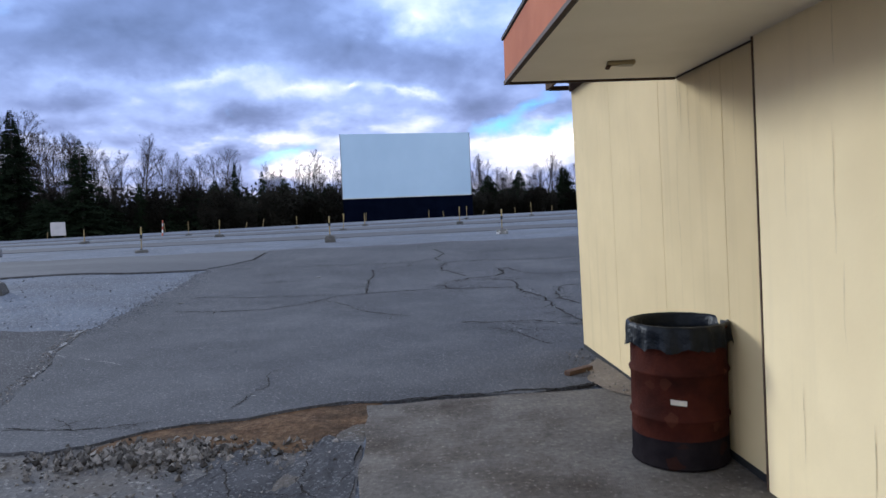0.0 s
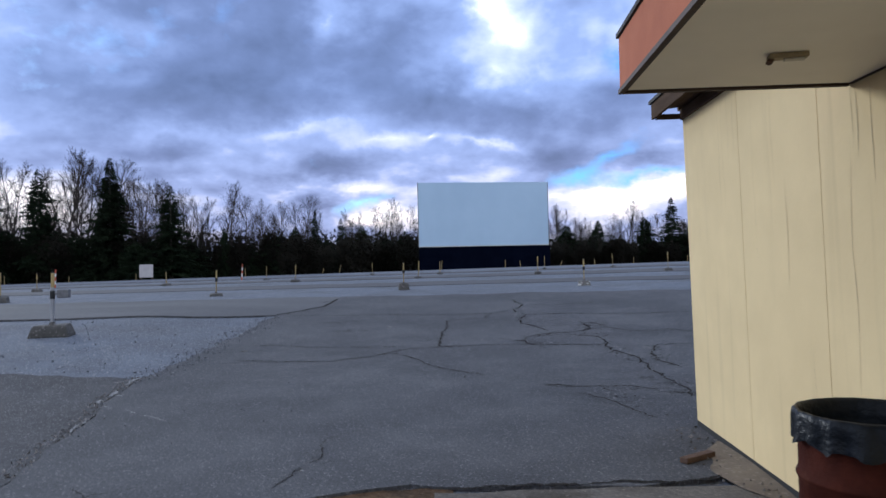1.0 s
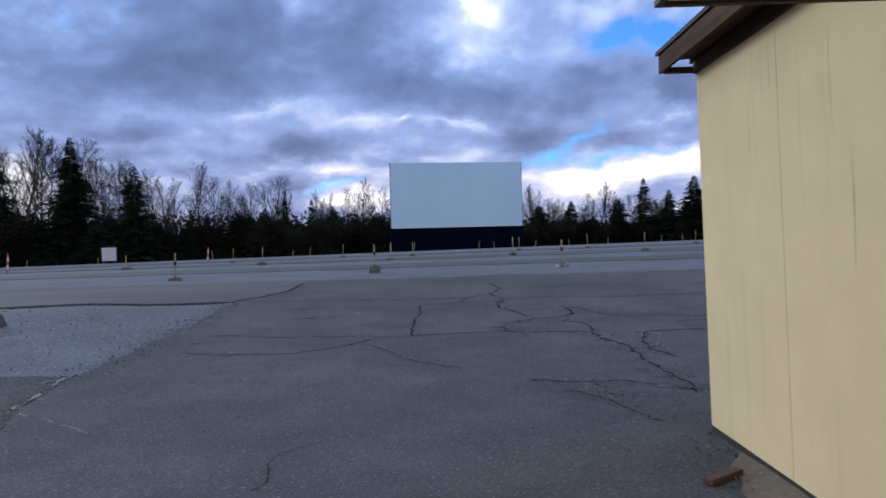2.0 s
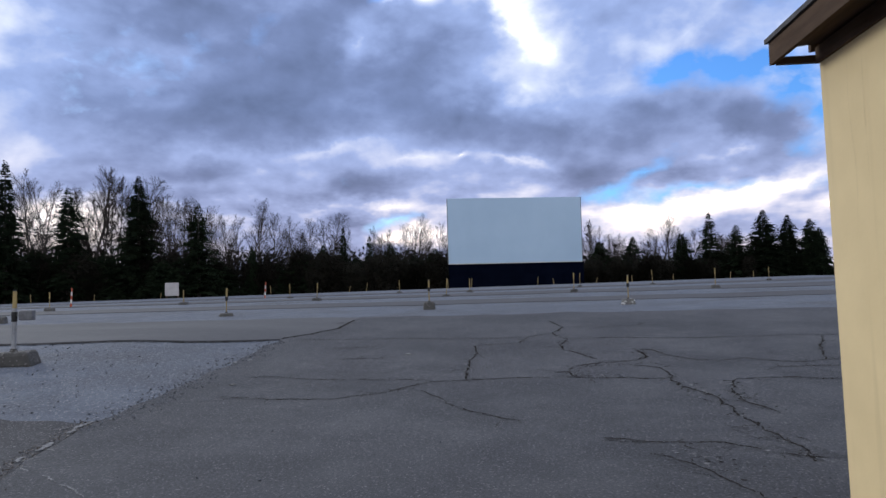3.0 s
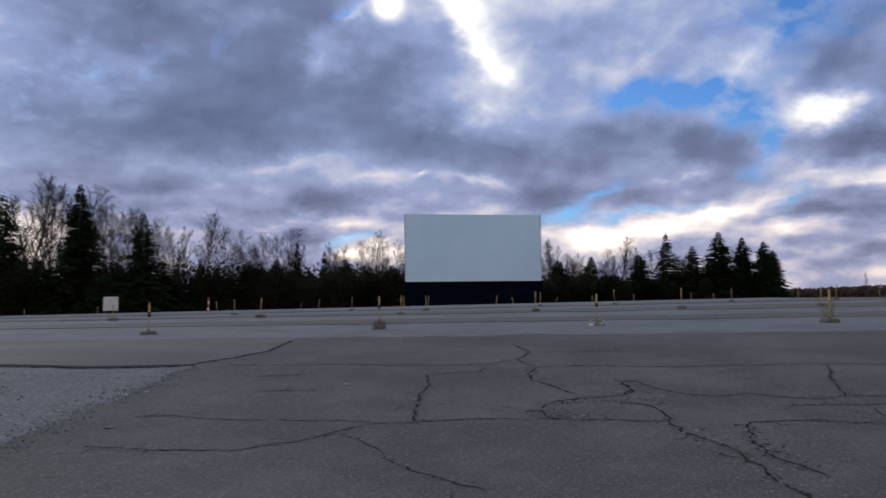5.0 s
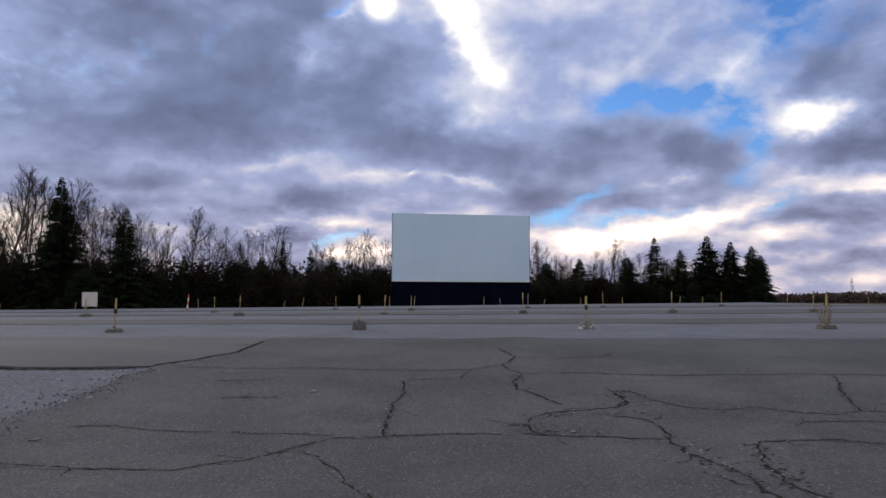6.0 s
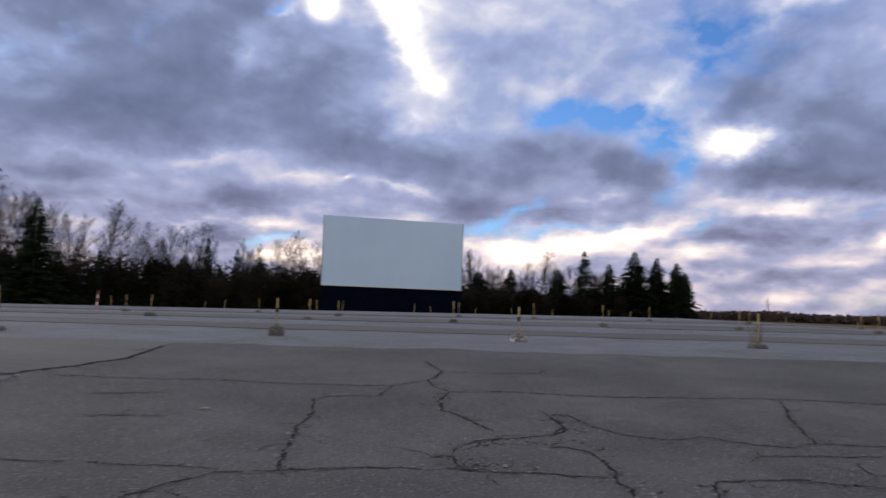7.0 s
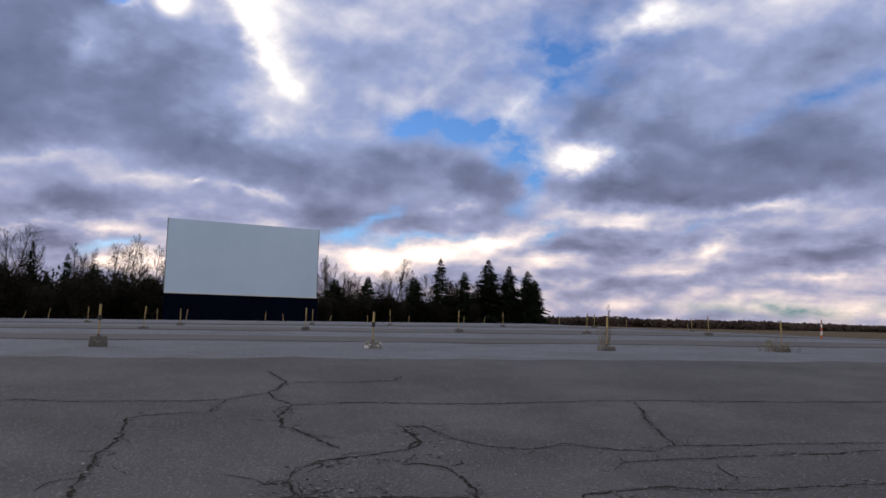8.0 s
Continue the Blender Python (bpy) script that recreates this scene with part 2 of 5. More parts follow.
# ---- materials ----
def material(name, c1, c2, scale=3.0, c3=None, spots=0.0, spot_scale=60.0, rough=0.85, bump=0.3, bump_scale=80.0, stretch=(1, 1, 1), metal=0.0, wide=None, wide_scale=0.3, random_tone=0.0, spec=0.3, grain=0.0, grain_scale=45.0, island=0.0):
    """Two tones in a fractal pattern, specks of a third, a wider stain, fine relief."""
    m = bpy.data.materials.new(name)
    m.use_nodes = True
    nodes, links = m.node_tree.nodes, m.node_tree.links
    bsdf = nodes["Principled BSDF"]
    co = nodes.new("ShaderNodeTexCoord")
    mp = nodes.new("ShaderNodeMapping")
    mp.inputs["Scale"].default_value = stretch
    links.new(co.outputs["Object"], mp.inputs[0])

    def noise_of(sc, detail=6, rg=0.6):
        n = nodes.new("ShaderNodeTexNoise")
        links.new(mp.outputs[0], n.inputs["Vector"])
        n.inputs["Scale"].default_value, n.inputs["Detail"].default_value, n.inputs["Roughness"].default_value = sc, detail, rg
        return n.outputs["Fac"]

    def remap(v, a, b):
        n = nodes.new("ShaderNodeMapRange")
        links.new(v, n.inputs["Value"])
        n.inputs["From Min"].default_value, n.inputs["From Max"].default_value = a, b
        return n.outputs[0]

    def mix(f, a, b):
        n = nodes.new("ShaderNodeMix")
        n.data_type = "RGBA"
        for socket, v in (("Factor", f), ("A", a), ("B", b)):
            if isinstance(v, (int, float)):
                n.inputs[socket].default_value = v
            elif isinstance(v, tuple):
                n.inputs[socket].default_value = (*v, 1)
            else:
                links.new(v, n.inputs[socket])
        return n.outputs["Result"]

    col = mix(remap(noise_of(scale), 0.33, 0.67), c1, c2)
    if wide:
        col = mix(remap(noise_of(wide_scale, 4), 0.45, 0.72), col, wide)
    if c3:
        v = nodes.new("ShaderNodeTexVoronoi")
        links.new(mp.outputs[0], v.inputs["Vector"])
        v.inputs["Scale"].default_value = spot_scale
        vs = nodes.new("ShaderNodeSeparateColor")
        links.new(v.outputs["Color"], vs.inputs[0])
        col = mix(remap(vs.outputs[0], 1.0 - spots, 1.02), col, c3)
    if grain:
        g = nodes.new("ShaderNodeMapRange")
        links.new(noise_of(grain_scale, 3, 0.7), g.inputs["Value"])
        g.inputs["From Min"].default_value, g.inputs["From Max"].default_value = 0.3, 0.7
        g.inputs["To Min"].default_value, g.inputs["To Max"].default_value = 1 - grain, 1 + grain
        tint = nodes.new("ShaderNodeHueSaturation")
        links.new(g.outputs[0], tint.inputs["Value"])
        links.new(col, tint.inputs["Color"])
        col = tint.outputs[0]
    if random_tone:
        info = nodes.new("ShaderNodeObjectInfo")
        hsv = nodes.new("ShaderNodeHueSaturation")
        r = nodes.new("ShaderNodeMapRange")
        links.new(info.outputs["Random"], r.inputs["Value"])
        r.inputs["To Min"].default_value, r.inputs["To Max"].default_value = 1 - random_tone, 1 + random_tone
        links.new(r.outputs[0], hsv.inputs["Value"])
        links.new(col, hsv.inputs["Color"])
        col = hsv.outputs[0]
    if island:
        geo = nodes.new("ShaderNodeNewGeometry")
        each = nodes.new("ShaderNodeMapRange")
        links.new(geo.outputs["Random Per Island"], each.inputs["Value"])
        each.inputs["To Min"].default_value, each.inputs["To Max"].default_value = 1 - island, 1 + island
        shade = nodes.new("ShaderNodeHueSaturation")
        links.new(each.outputs[0], shade.inputs["Value"])
        links.new(col, shade.inputs["Color"])
        col = shade.outputs[0]
    links.new(col, bsdf.inputs["Base Color"])
    bsdf.inputs["Roughness"].default_value = rough
    bsdf.inputs["Metallic"].default_value = metal
    bsdf.inputs["Specular IOR Level"].default_value = spec
    if bump:
        b = nodes.new("ShaderNodeBump")
        b.inputs["Strength"].default_value, b.inputs["Distance"].default_value = bump, 0.02
        links.new(noise_of(bump_scale, 3), b.inputs["Height"])
        links.new(b.outputs[0], bsdf.inputs["Normal"])
    return m


def streaked(name, base, stain, drip):
    """Painted wall: soft blotches, and thin runs of dirt that follow the fall of the water."""
    m = material(name, base, tuple(0.93 * q for q in base), 2.2, rough=0.75, bump=0.05, bump_scale=30, spec=0.15, wide=stain, wide_scale=0.55)
    nodes, links = m.node_tree.nodes, m.node_tree.links
    bsdf = nodes["Principled BSDF"]
    old = bsdf.inputs["Base Color"].links[0].from_socket
    co = nodes.new("ShaderNodeTexCoord")
    mp = nodes.new("ShaderNodeMapping")
    mp.inputs["Scale"].default_value = (9, 9, 0.35)
    links.new(co.outputs["Object"], mp.inputs[0])
    n = nodes.new("ShaderNodeTexNoise")
    links.new(mp.outputs[0], n.inputs["Vector"])
    n.inputs["Scale"].default_value, n.inputs["Detail"].default_value = 1.0, 5
    r = nodes.new("ShaderNodeMapRange")
    links.new(n.outputs["Fac"], r.inputs["Value"])
    r.inputs["From Min"].default_value, r.inputs["From Max"].default_value, r.inputs["To Max"].default_value = 0.56, 0.82, 0.24
    x = nodes.new("ShaderNodeMix")
    x.data_type = "RGBA"
    links.new(r.outputs[0], x.inputs["Factor"])
    links.new(old, x.inputs["A"])
    x.inputs["B"].default_value = (*drip, 1)
    links.new(x.outputs["Result"], bsdf.inputs["Base Color"])
    return m


ASPHALT = material("asphalt", (0.064, 0.0645, 0.0705), (0.089, 0.0895, 0.0955), 0.9, (0.18, 0.18, 0.185), 0.10, 80, 0.92, 0.55, 110, wide=(0.053, 0.054, 0.059), wide_scale=0.3, spec=0.08, grain=0.34, grain_scale=42)
ASPHALT_OLD = material("asphalt_worn", (0.047, 0.048, 0.053), (0.066, 0.066, 0.072), 1.6, (0.17, 0.17, 0.17), 0.14, 75, 0.92, 0.45, 120, wide=(0.043, 0.042, 0.045), wide_scale=0.3, spec=0.08, grain=0.22, grain_scale=45)
LANE = material("asphalt_lane", (0.080, 0.080, 0.085), (0.104, 0.104, 0.109), 0.5, rough=0.92, bump=0.2, bump_scale=40, wide=(0.070, 0.071, 0.077), wide_scale=0.1, stretch=(0.35, 1, 1), spec=0.05, grain=0.12, grain_scale=12)
GRAVEL = material("gravel", (0.102, 0.111, 0.135), (0.132, 0.143, 0.169), 1.2, (0.24, 0.24, 0.25), 0.16, 50, 0.95, 0.8, 55, wide=(0.094, 0.097, 0.108), wide_scale=0.45, spec=0.05, grain=0.24, grain_scale=26)
STONE = material("stone", (0.070, 0.064, 0.060), (0.17, 0.158, 0.146), 9, rough=0.95, bump=0.4, bump_scale=60, spec=0.05, island=0.75)
GRIT = material("loose_grit", (0.085, 0.090, 0.102), (0.150, 0.156, 0.170), 9, rough=0.95, bump=0.3, bump_scale=60, spec=0.03, island=0.45)
DIRT = material("dirt", (0.062, 0.038, 0.023), (0.112, 0.072, 0.042), 4.5, (0.13, 0.095, 0.065), 0.06, 45, 0.95, 1.0, 40, wide=(0.040, 0.029, 0.020), wide_scale=2.2, spec=0.05, grain=0.45, grain_scale=25)
CONCRETE = material("concrete_apron", (0.084, 0.076, 0.068), (0.140, 0.127, 0.112), 1.9, (0.19, 0.17, 0.145), 0.08, 70, 0.85, 0.4, 90, wide=(0.046, 0.036, 0.027), wide_scale=1.3, spec=0.12, grain=0.3, grain_scale=24)
CRACK = material("crack_filling_and_lip_shade", (0.016, 0.015, 0.015), (0.044, 0.041, 0.038), 14, rough=1.0, bump=0.3, bump_scale=120, spec=0.0)
STAIN = material("stained_asphalt", (0.052, 0.052, 0.056), (0.082, 0.083, 0.088), 2.6, (0.14, 0.14, 0.145), 0.08, 80, 0.92, 0.5, 110, spec=0.08, grain=0.4, grain_scale=30)
CHIPS = material("chips", (0.12, 0.12, 0.125), (0.21, 0.21, 0.21), 18, rough=0.95, bump=0.6)
SIDING = streaked("cream_siding", (0.67, 0.53, 0.285), (0.60, 0.47, 0.25), (0.30, 0.23, 0.14))
BLOCK_WALL = streaked("cream_masonry", (0.84, 0.69, 0.40), (0.78, 0.63, 0.355), (0.55, 0.45, 0.28))
JOINT = material("joint_grime", (0.26, 0.205, 0.125), (0.38, 0.305, 0.19), 9, rough=0.9, bump=0.2)
DRIP = material("dirt_runs", (0.36, 0.285, 0.17), (0.50, 0.40, 0.24), 5, rough=0.9, bump=0)
SOFFIT = material("soffit_paint", (0.84, 0.78, 0.66), (0.79, 0.73, 0.61), 1.5, rough=0.75, bump=0.1, wide=(0.74, 0.68, 0.56), wide_scale=0.8)
TERRACOTTA = material("terracotta_fascia", (0.35, 0.115, 0.055), (0.42, 0.15, 0.075), 2.0, rough=0.75, bump=0.12, wide=(0.29, 0.095, 0.048), wide_scale=1.2, spec=0.1)
DARKTRIM = material("dark_trim", (0.045, 0.03, 0.022), (0.075, 0.05, 0.036), 6, rough=0.7, bump=0.2)
EAVE_WOOD = material("weathered_eave_wood", (0.085, 0.056, 0.036), (0.15, 0.105, 0.072), 5, rough=0.9, bump=0.4, stretch=(3, 0.4, 3), spec=0.05, wide=(0.05, 0.034, 0.024), wide_scale=1.0)
ROOFING = material("roofing", (0.06, 0.058, 0.058), (0.10, 0.095, 0.09), 8, rough=0.95, bump=0.5)
RUST = material("rust_red_steel", (0.036, 0.0095, 0.0060), (0.060, 0.0165, 0.0100), 6, (0.10, 0.038, 0.022), 0.05, 18, 0.75, 0.25, 40, wide=(0.018, 0.0065, 0.005), wide_scale=3.5, spec=0.04)
BARREL_BASE = material("dark_blue_scuffed_steel", (0.007, 0.006, 0.007), (0.016, 0.013, 0.014), 8, (0.030, 0.012, 0.008), 0.12, 14, 0.85, 0.2, 40, spec=0.02)
BAG = material("black_plastic_film", (0.0045, 0.006, 0.008), (0.009, 0.011, 0.014), 12, rough=0.40, bump=0.6, bump_scale=18, spec=0.14)
PAPER = material("pale_sticker", (0.62, 0.58, 0.5), (0.5, 0.46, 0.4), 30, rough=0.7, bump=0)
WOOD = material("old_brown_wood", (0.062, 0.036, 0.024), (0.115, 0.068, 0.043), 10, rough=0.85, bump=0.5, stretch=(1, 4, 4))
SCREEN = material("screen_paint", (0.395, 0.52, 0.655), (0.42, 0.545, 0.68), 0.35, rough=0.8, spec=0.1, bump=0.05, bump_scale=4, wide=(0.375, 0.495, 0.63), wide_scale=0.12)
SKIRT = material("black_skirt", (0.0015, 0.0025, 0.007), (0.003, 0.0045, 0.011), 0.7, rough=1.0, bump=0.1, spec=0.0)
YELLOW = material("yellow_paint", (0.20, 0.15, 0.07), (0.29, 0.22, 0.10), 9, rough=0.8, bump=0.1, wide=(0.22, 0.17, 0.09), wide_scale=4, spec=0.1)
YELLOW_TIP = material("pale_yellow_paint", (0.26, 0.19, 0.07), (0.36, 0.27, 0.11), 9, rough=0.8, bump=0.1, wide=(0.30, 0.24, 0.13), wide_scale=4, spec=0.1, random_tone=0.25)
RED = material("red_paint", (0.30, 0.06, 0.03), (0.40, 0.10, 0.05), 9, rough=0.7, bump=0.1)
WHITE = material("white_paint", (0.50, 0.49, 0.46), (0.60, 0.59, 0.56), 6, rough=0.7, bump=0.1)
GALV = material("galvanised_pipe", (0.22, 0.225, 0.235), (0.32, 0.325, 0.335), 14, rough=0.5, metal=0.5, bump=0.1)
BOARD = material("weathered_white_board", (0.36, 0.34, 0.34), (0.44, 0.42, 0.42), 1.5, rough=0.8, bump=0.1)
SPEAKER = material("speaker_grey", (0.09, 0.09, 0.095), (0.15, 0.15, 0.155), 14, rough=0.65, bump=0.1)
BLACK = material("black_rubber_and_shade", (0.012, 0.012, 0.012), (0.022, 0.022, 0.022), 20, rough=0.7, bump=0)
FOOTING_SPLASHED = material("splashed_concrete", (0.075, 0.072, 0.068), (0.15, 0.145, 0.135), 6, (0.50, 0.50, 0.48), 0.22, 16, 0.9, 0.5, 40)
SILT = material("grey_silt", (0.050, 0.049, 0.052), (0.085, 0.082, 0.082), 3, (0.17, 0.165, 0.155), 0.15, 50, 0.95, 0.7, 60, wide=(0.070, 0.056, 0.040), wide_scale=1.2, grain=0.35, grain_scale=30)
DRIFT = material("tan_silt", (0.115, 0.092, 0.068), (0.165, 0.135, 0.10), 4, (0.21, 0.18, 0.145), 0.15, 50, 0.95, 0.6, 60)
FOOTING = material("footing_concrete", (0.050, 0.047, 0.043), (0.100, 0.095, 0.088), 6, (0.22, 0.21, 0.2), 0.1, 40, 0.92, 0.6, 60, wide=(0.06, 0.058, 0.054), wide_scale=2.5, random_tone=0.25)
BARK = material("bark", (0.030, 0.025, 0.022), (0.055, 0.047, 0.041), 5, rough=0.95, bump=0.5, bump_scale=30, stretch=(3, 3, 0.6), random_tone=0.3, spec=0.05)
TWIG = material("twigs", (0.018, 0.0145, 0.013), (0.036, 0.029, 0.025), 2, rough=0.95, bump=0, random_tone=0.35, spec=0.02)
NEEDLE = material("conifer_needles", (0.006, 0.010, 0.006), (0.014, 0.020, 0.010), 1.2, rough=0.9, bump=0, random_tone=0.25, spec=0.02)
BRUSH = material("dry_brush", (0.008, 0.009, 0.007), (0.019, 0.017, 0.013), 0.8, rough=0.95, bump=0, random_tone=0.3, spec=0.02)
HEDGE = material("far_hedge_twigs", (0.040, 0.031, 0.027), (0.065, 0.050, 0.042), 0.05, rough=0.95, bump=0, spec=0.02)
WEED = material("dry_weed_straw", (0.11, 0.09, 0.05), (0.18, 0.145, 0.08), 6, rough=0.95, bump=0, spec=0.02, island=0.35)
LAMP_TAN = material("aged_tan_enamel", (0.27, 0.215, 0.12), (0.33, 0.27, 0.16), 20, rough=0.6, bump=0.05, spec=0.1)
GLASS_JAR = material("frosted_lamp_cover", (0.5, 0.46, 0.36), (0.56, 0.52, 0.42), 20, rough=0.35, bump=0.05)


# ---- the ground: gravel with dry grass beyond the lot ----
def grass_beyond(m):
    nodes, links = m.node_tree.nodes, m.node_tree.links
    bsdf = nodes["Principled BSDF"]
    old = bsdf.inputs["Base Color"].links[0].from_socket
    co = nodes.new("ShaderNodeTexCoord")
    sp = nodes.new("ShaderNodeSeparateXYZ")
    links.new(co.outputs["Object"], sp.inputs[0])
    n = nodes.new("ShaderNodeTexNoise")
    links.new(co.outputs["Object"], n.inputs["Vector"])
    n.inputs["Scale"].default_value = 0.25
    a = nodes.new("ShaderNodeMath")
    a.operation = "MULTIPLY_ADD"
    links.new(n.outputs["Fac"], a.inputs[0])
    a.inputs[1].default_value = 8.0
    links.new(sp.outputs[1], a.inputs[2])
    r = nodes.new("ShaderNodeMapRange")
    links.new(a.outputs[0], r.inputs["Value"])
    r.inputs["From Min"].default_value, r.inputs["From Max"].default_value = 69.0, 73.0
    x = nodes.new("ShaderNodeMix")
    x.data_type = "RGBA"
    links.new(r.outputs[0], x.inputs["Factor"])
    links.new(old, x.inputs["A"])
    x.inputs["B"].default_value = (0.075, 0.058, 0.036, 1)
    links.new(x.outputs["Result"], bsdf.inputs["Base Color"])


grass_beyond(GRAVEL)

RISE_Y = [-60, 9, 11.5, 13.4, 15.6, 18.1, 21.5, 25.5, 29, 38, 41.5, 50, 53.5, 62, 68, 95, 130, 2000]
RISE_Z = [0, 0, 0.02, 0.09, 0.26, 0.44, 0.58, 0.68, 0.60, 0.83, 0.73, 0.88, 0.80, 0.98, 0.92, 0.40, 0, 0]


def ease(a, b, x):
    t = min(1.0, max(0.0, (x - a) / (b - a)))
    return t * t * (3 - 2 * t)


def height(x, y):
    """The lot rises in ramps, one for each row of posts, and falls a little to the west and the far east."""
    z = 0.25 * sum(float(np.interp(y + d, RISE_Y, RISE_Z)) for d in (-0.8, -0.3, 0.3, 0.8))
    z += 0.33 * ease(-3, -7.5, x) * ease(9, 13, y) * (1 - ease(14, 22, y))
    slant = x if x < 24 else 24 - 1.6 * (x - 24)
    z += 0.012 * max(-60, slant) * ease(12, 60, y) * (1 - ease(90, 140, y))
    if 6.5 < y < 70:
        z += 0.014 * ease(6.5, 9, y) * noise.noise((x * 0.35, y * 0.35, 3.0))
    return z


class Shape:
    """Collects vertices and faces of one mesh."""

    def __init__(self):
        self.v, self.f, self.smooth = [], [], False

    def add(self, verts, faces):
        k = len(self.v)
        self.v += [tuple(p) for p in verts]
        self.f += [tuple(k + i for i in q) for q in faces]
        return self

    def box(self, a, b, bevel=0.0, turn=None):
        bm = bmesh.new()
        bmesh.ops.create_cube(bm, size=1)
        for v in bm.verts:
            v.co = Vector([a[i] + (v.co[i] + 0.5) * (b[i] - a[i]) for i in range(3)])
        if bevel:
            bmesh.ops.bevel(bm, geom=bm.edges[:], offset=bevel, segments=2, affect="EDGES", profile=0.5)
        bm.verts.index_update()
        self.add([turn @ v.co if turn else v.co for v in bm.verts], [[v.index for v in f.verts] for f in bm.faces])
        bm.free()
        return self

    def tube(self, p, q, r0, r1, n=6, caps=True):
        p, q = Vector(p), Vector(q)
        d = (q - p).normalized()
        s = d.orthogonal().normalized()
        t = d.cross(s)
        ring = [s * math.cos(2 * math.pi * i / n) + t * math.sin(2 * math.pi * i / n) for i in range(n)]
        faces = [(i, (i + 1) % n, n + (i + 1) % n, n + i) for i in range(n)]
        if caps:
            faces += [tuple(reversed(range(n))), tuple(range(n, 2 * n))]
        return self.add([p + r0 * e for e in ring] + [q + r1 * e for e in ring], faces)

    def lathe(self, profile, n, wobble=None):
        vs, fs = [], []
        for k, (r, z) in enumerate(profile):
            for i in range(n):
                a = 2 * math.pi * i / n
                rr, zz = wobble(k, a, r, z) if wobble else (r, z)
                vs.append((rr * math.cos(a), rr * math.sin(a), zz))
        for k in range(len(profile) - 1):
            for i in range(n):
                j = (i + 1) % n
                fs.append((k * n + i, k * n + j, (k + 1) * n + j, (k + 1) * n + i))
        self.smooth = True
        return self.add(vs, fs)

    def sheet(self, place, nu, nv, thick=0.0):
        """A grid of places, with a skirt of that depth round its rim."""
        vs = [place(i / nu, j / nv) for j in range(nv + 1) for i in range(nu + 1)]
        w = nu + 1
        fs = [(j * w + i, j * w + i + 1, (j + 1) * w + i + 1, (j + 1) * w + i) for j in range(nv) for i in range(nu)]
        if thick:
            rim = [i for i in range(nu)] + [j * w + nu for j in range(nv)] + [nv * w + i for i in range(nu, 0, -1)] + [j * w for j in range(nv, 0, -1)]
            k = len(vs)
            vs += [(vs[i][0], vs[i][1], vs[i][2] - thick) for i in rim]
            m = len(rim)
            fs += [(rim[(a + 1) % m], rim[a], k + a, k + (a + 1) % m) for a in range(m)]
        return self.add(vs, fs)

    def mesh(self, name, mat):
        me = bpy.data.meshes.new(name)
        me.from_pydata(self.v, [], self.f)
        me.materials.append(mat)
        if self.smooth:
            me.polygons.foreach_set("use_smooth", [True] * len(me.polygons))
        me.update()
        return me


def part(name, shape, mat, parent=None, label=""):
    ob = new(name, shape.mesh(name, mat))
    if parent:
        ob.parent = parent
    return tagged(ob, label)


def thing(name, label, category, group="", kind="", at=(0, 0, 0)):
    ob = new(name)
    ob.empty_display_size = 0.2
    ob.location = at
    return tagged(ob, label, category, group, kind)


def steps(*pairs):
    """Grid lines: (end, step) after a start."""
    out = [pairs[0]]
    for end, step in pairs[1:]:
        n = max(1, round((end - out[-1]) / step))
        a = out[-1]
        out += [a + (end - a) * (k + 1) / n for k in range(n)]
    return out


gx = steps(-1500, (-200, 260), (-60, 20), (-14, 2), (12, 0.5), (60, 2), (200, 20), (1500, 260))
gy = steps(-80, (-8, 6), (30, 0.5), (70, 1.0), (140, 5), (400, 40), (2200, 300))
part("ground", Shape().sheet(lambda u, v: (gx[round(u * (len(gx) - 1))], gy[round(v * (len(gy) - 1))], height(gx[round(u * (len(gx) - 1))], gy[round(v * (len(gy) - 1))]) - 0.03), len(gx) - 1, len(gy) - 1), GRAVEL)
tagged(bpy.data.objects["ground"], "pale grey gravel lot with dry grass beyond it", "ground", kind="structure")

# the joint between the main pavement and the western one, and the northern edge of the gravel pocket
JOINT_Y = [5.4, 6.0, 8.5, 9.1, 10.4, 10.8, 13.8, 16.4, 17.0, 17.5, 18.1, 19.0, 20.4, 22]
JOINT_X = [-3.1, -3.5, -4.13, -4.32, -4.66, -4.66, -4.64, -4.62, -4.66, -4.52, -4.2, -4.02, -4.08, -4.1]


def joint_x(y):
    return float(np.interp(y, JOINT_Y, JOINT_X)) + 0.07 * noise.noise((y * 2.1, 0.3, 7)) + 0.03 * noise.noise((y * 7, 0.3, 9))


def ragged(x, seed, amount=0.06):
    return amount * noise.noise((x * 2.3, seed, 1.5)) + 0.5 * amount * noise.noise((x * 8.0, seed, 4.5))


def main_place(u, v):
    x0 = -3.4 + 71 * u ** 2.6
    south = float(np.interp(x0, [-3.4, -2.45, -2.1, -1.15, -0.4, 0.4, 1.2, 1.9], [5.5, 5.48, 5.86, 6.16, 6.27, 6.3, 6.36, 6.6])) + ragged(x0, 2.0, 0.11)
    y = south + (21.9 + ragged(x0 * 0.4, 5, 0.25) - south) * v
    x = x0 + (joint_x(y) + 3.4) * (1 - u) ** 14
    return (x, y, height(x, y))


pavement = tagged(part("pavement_main", Shape().sheet(main_place, 150, 90, 0.05), ASPHALT), "worn grey asphalt with dark branching cracks", "pavement", kind="structure")


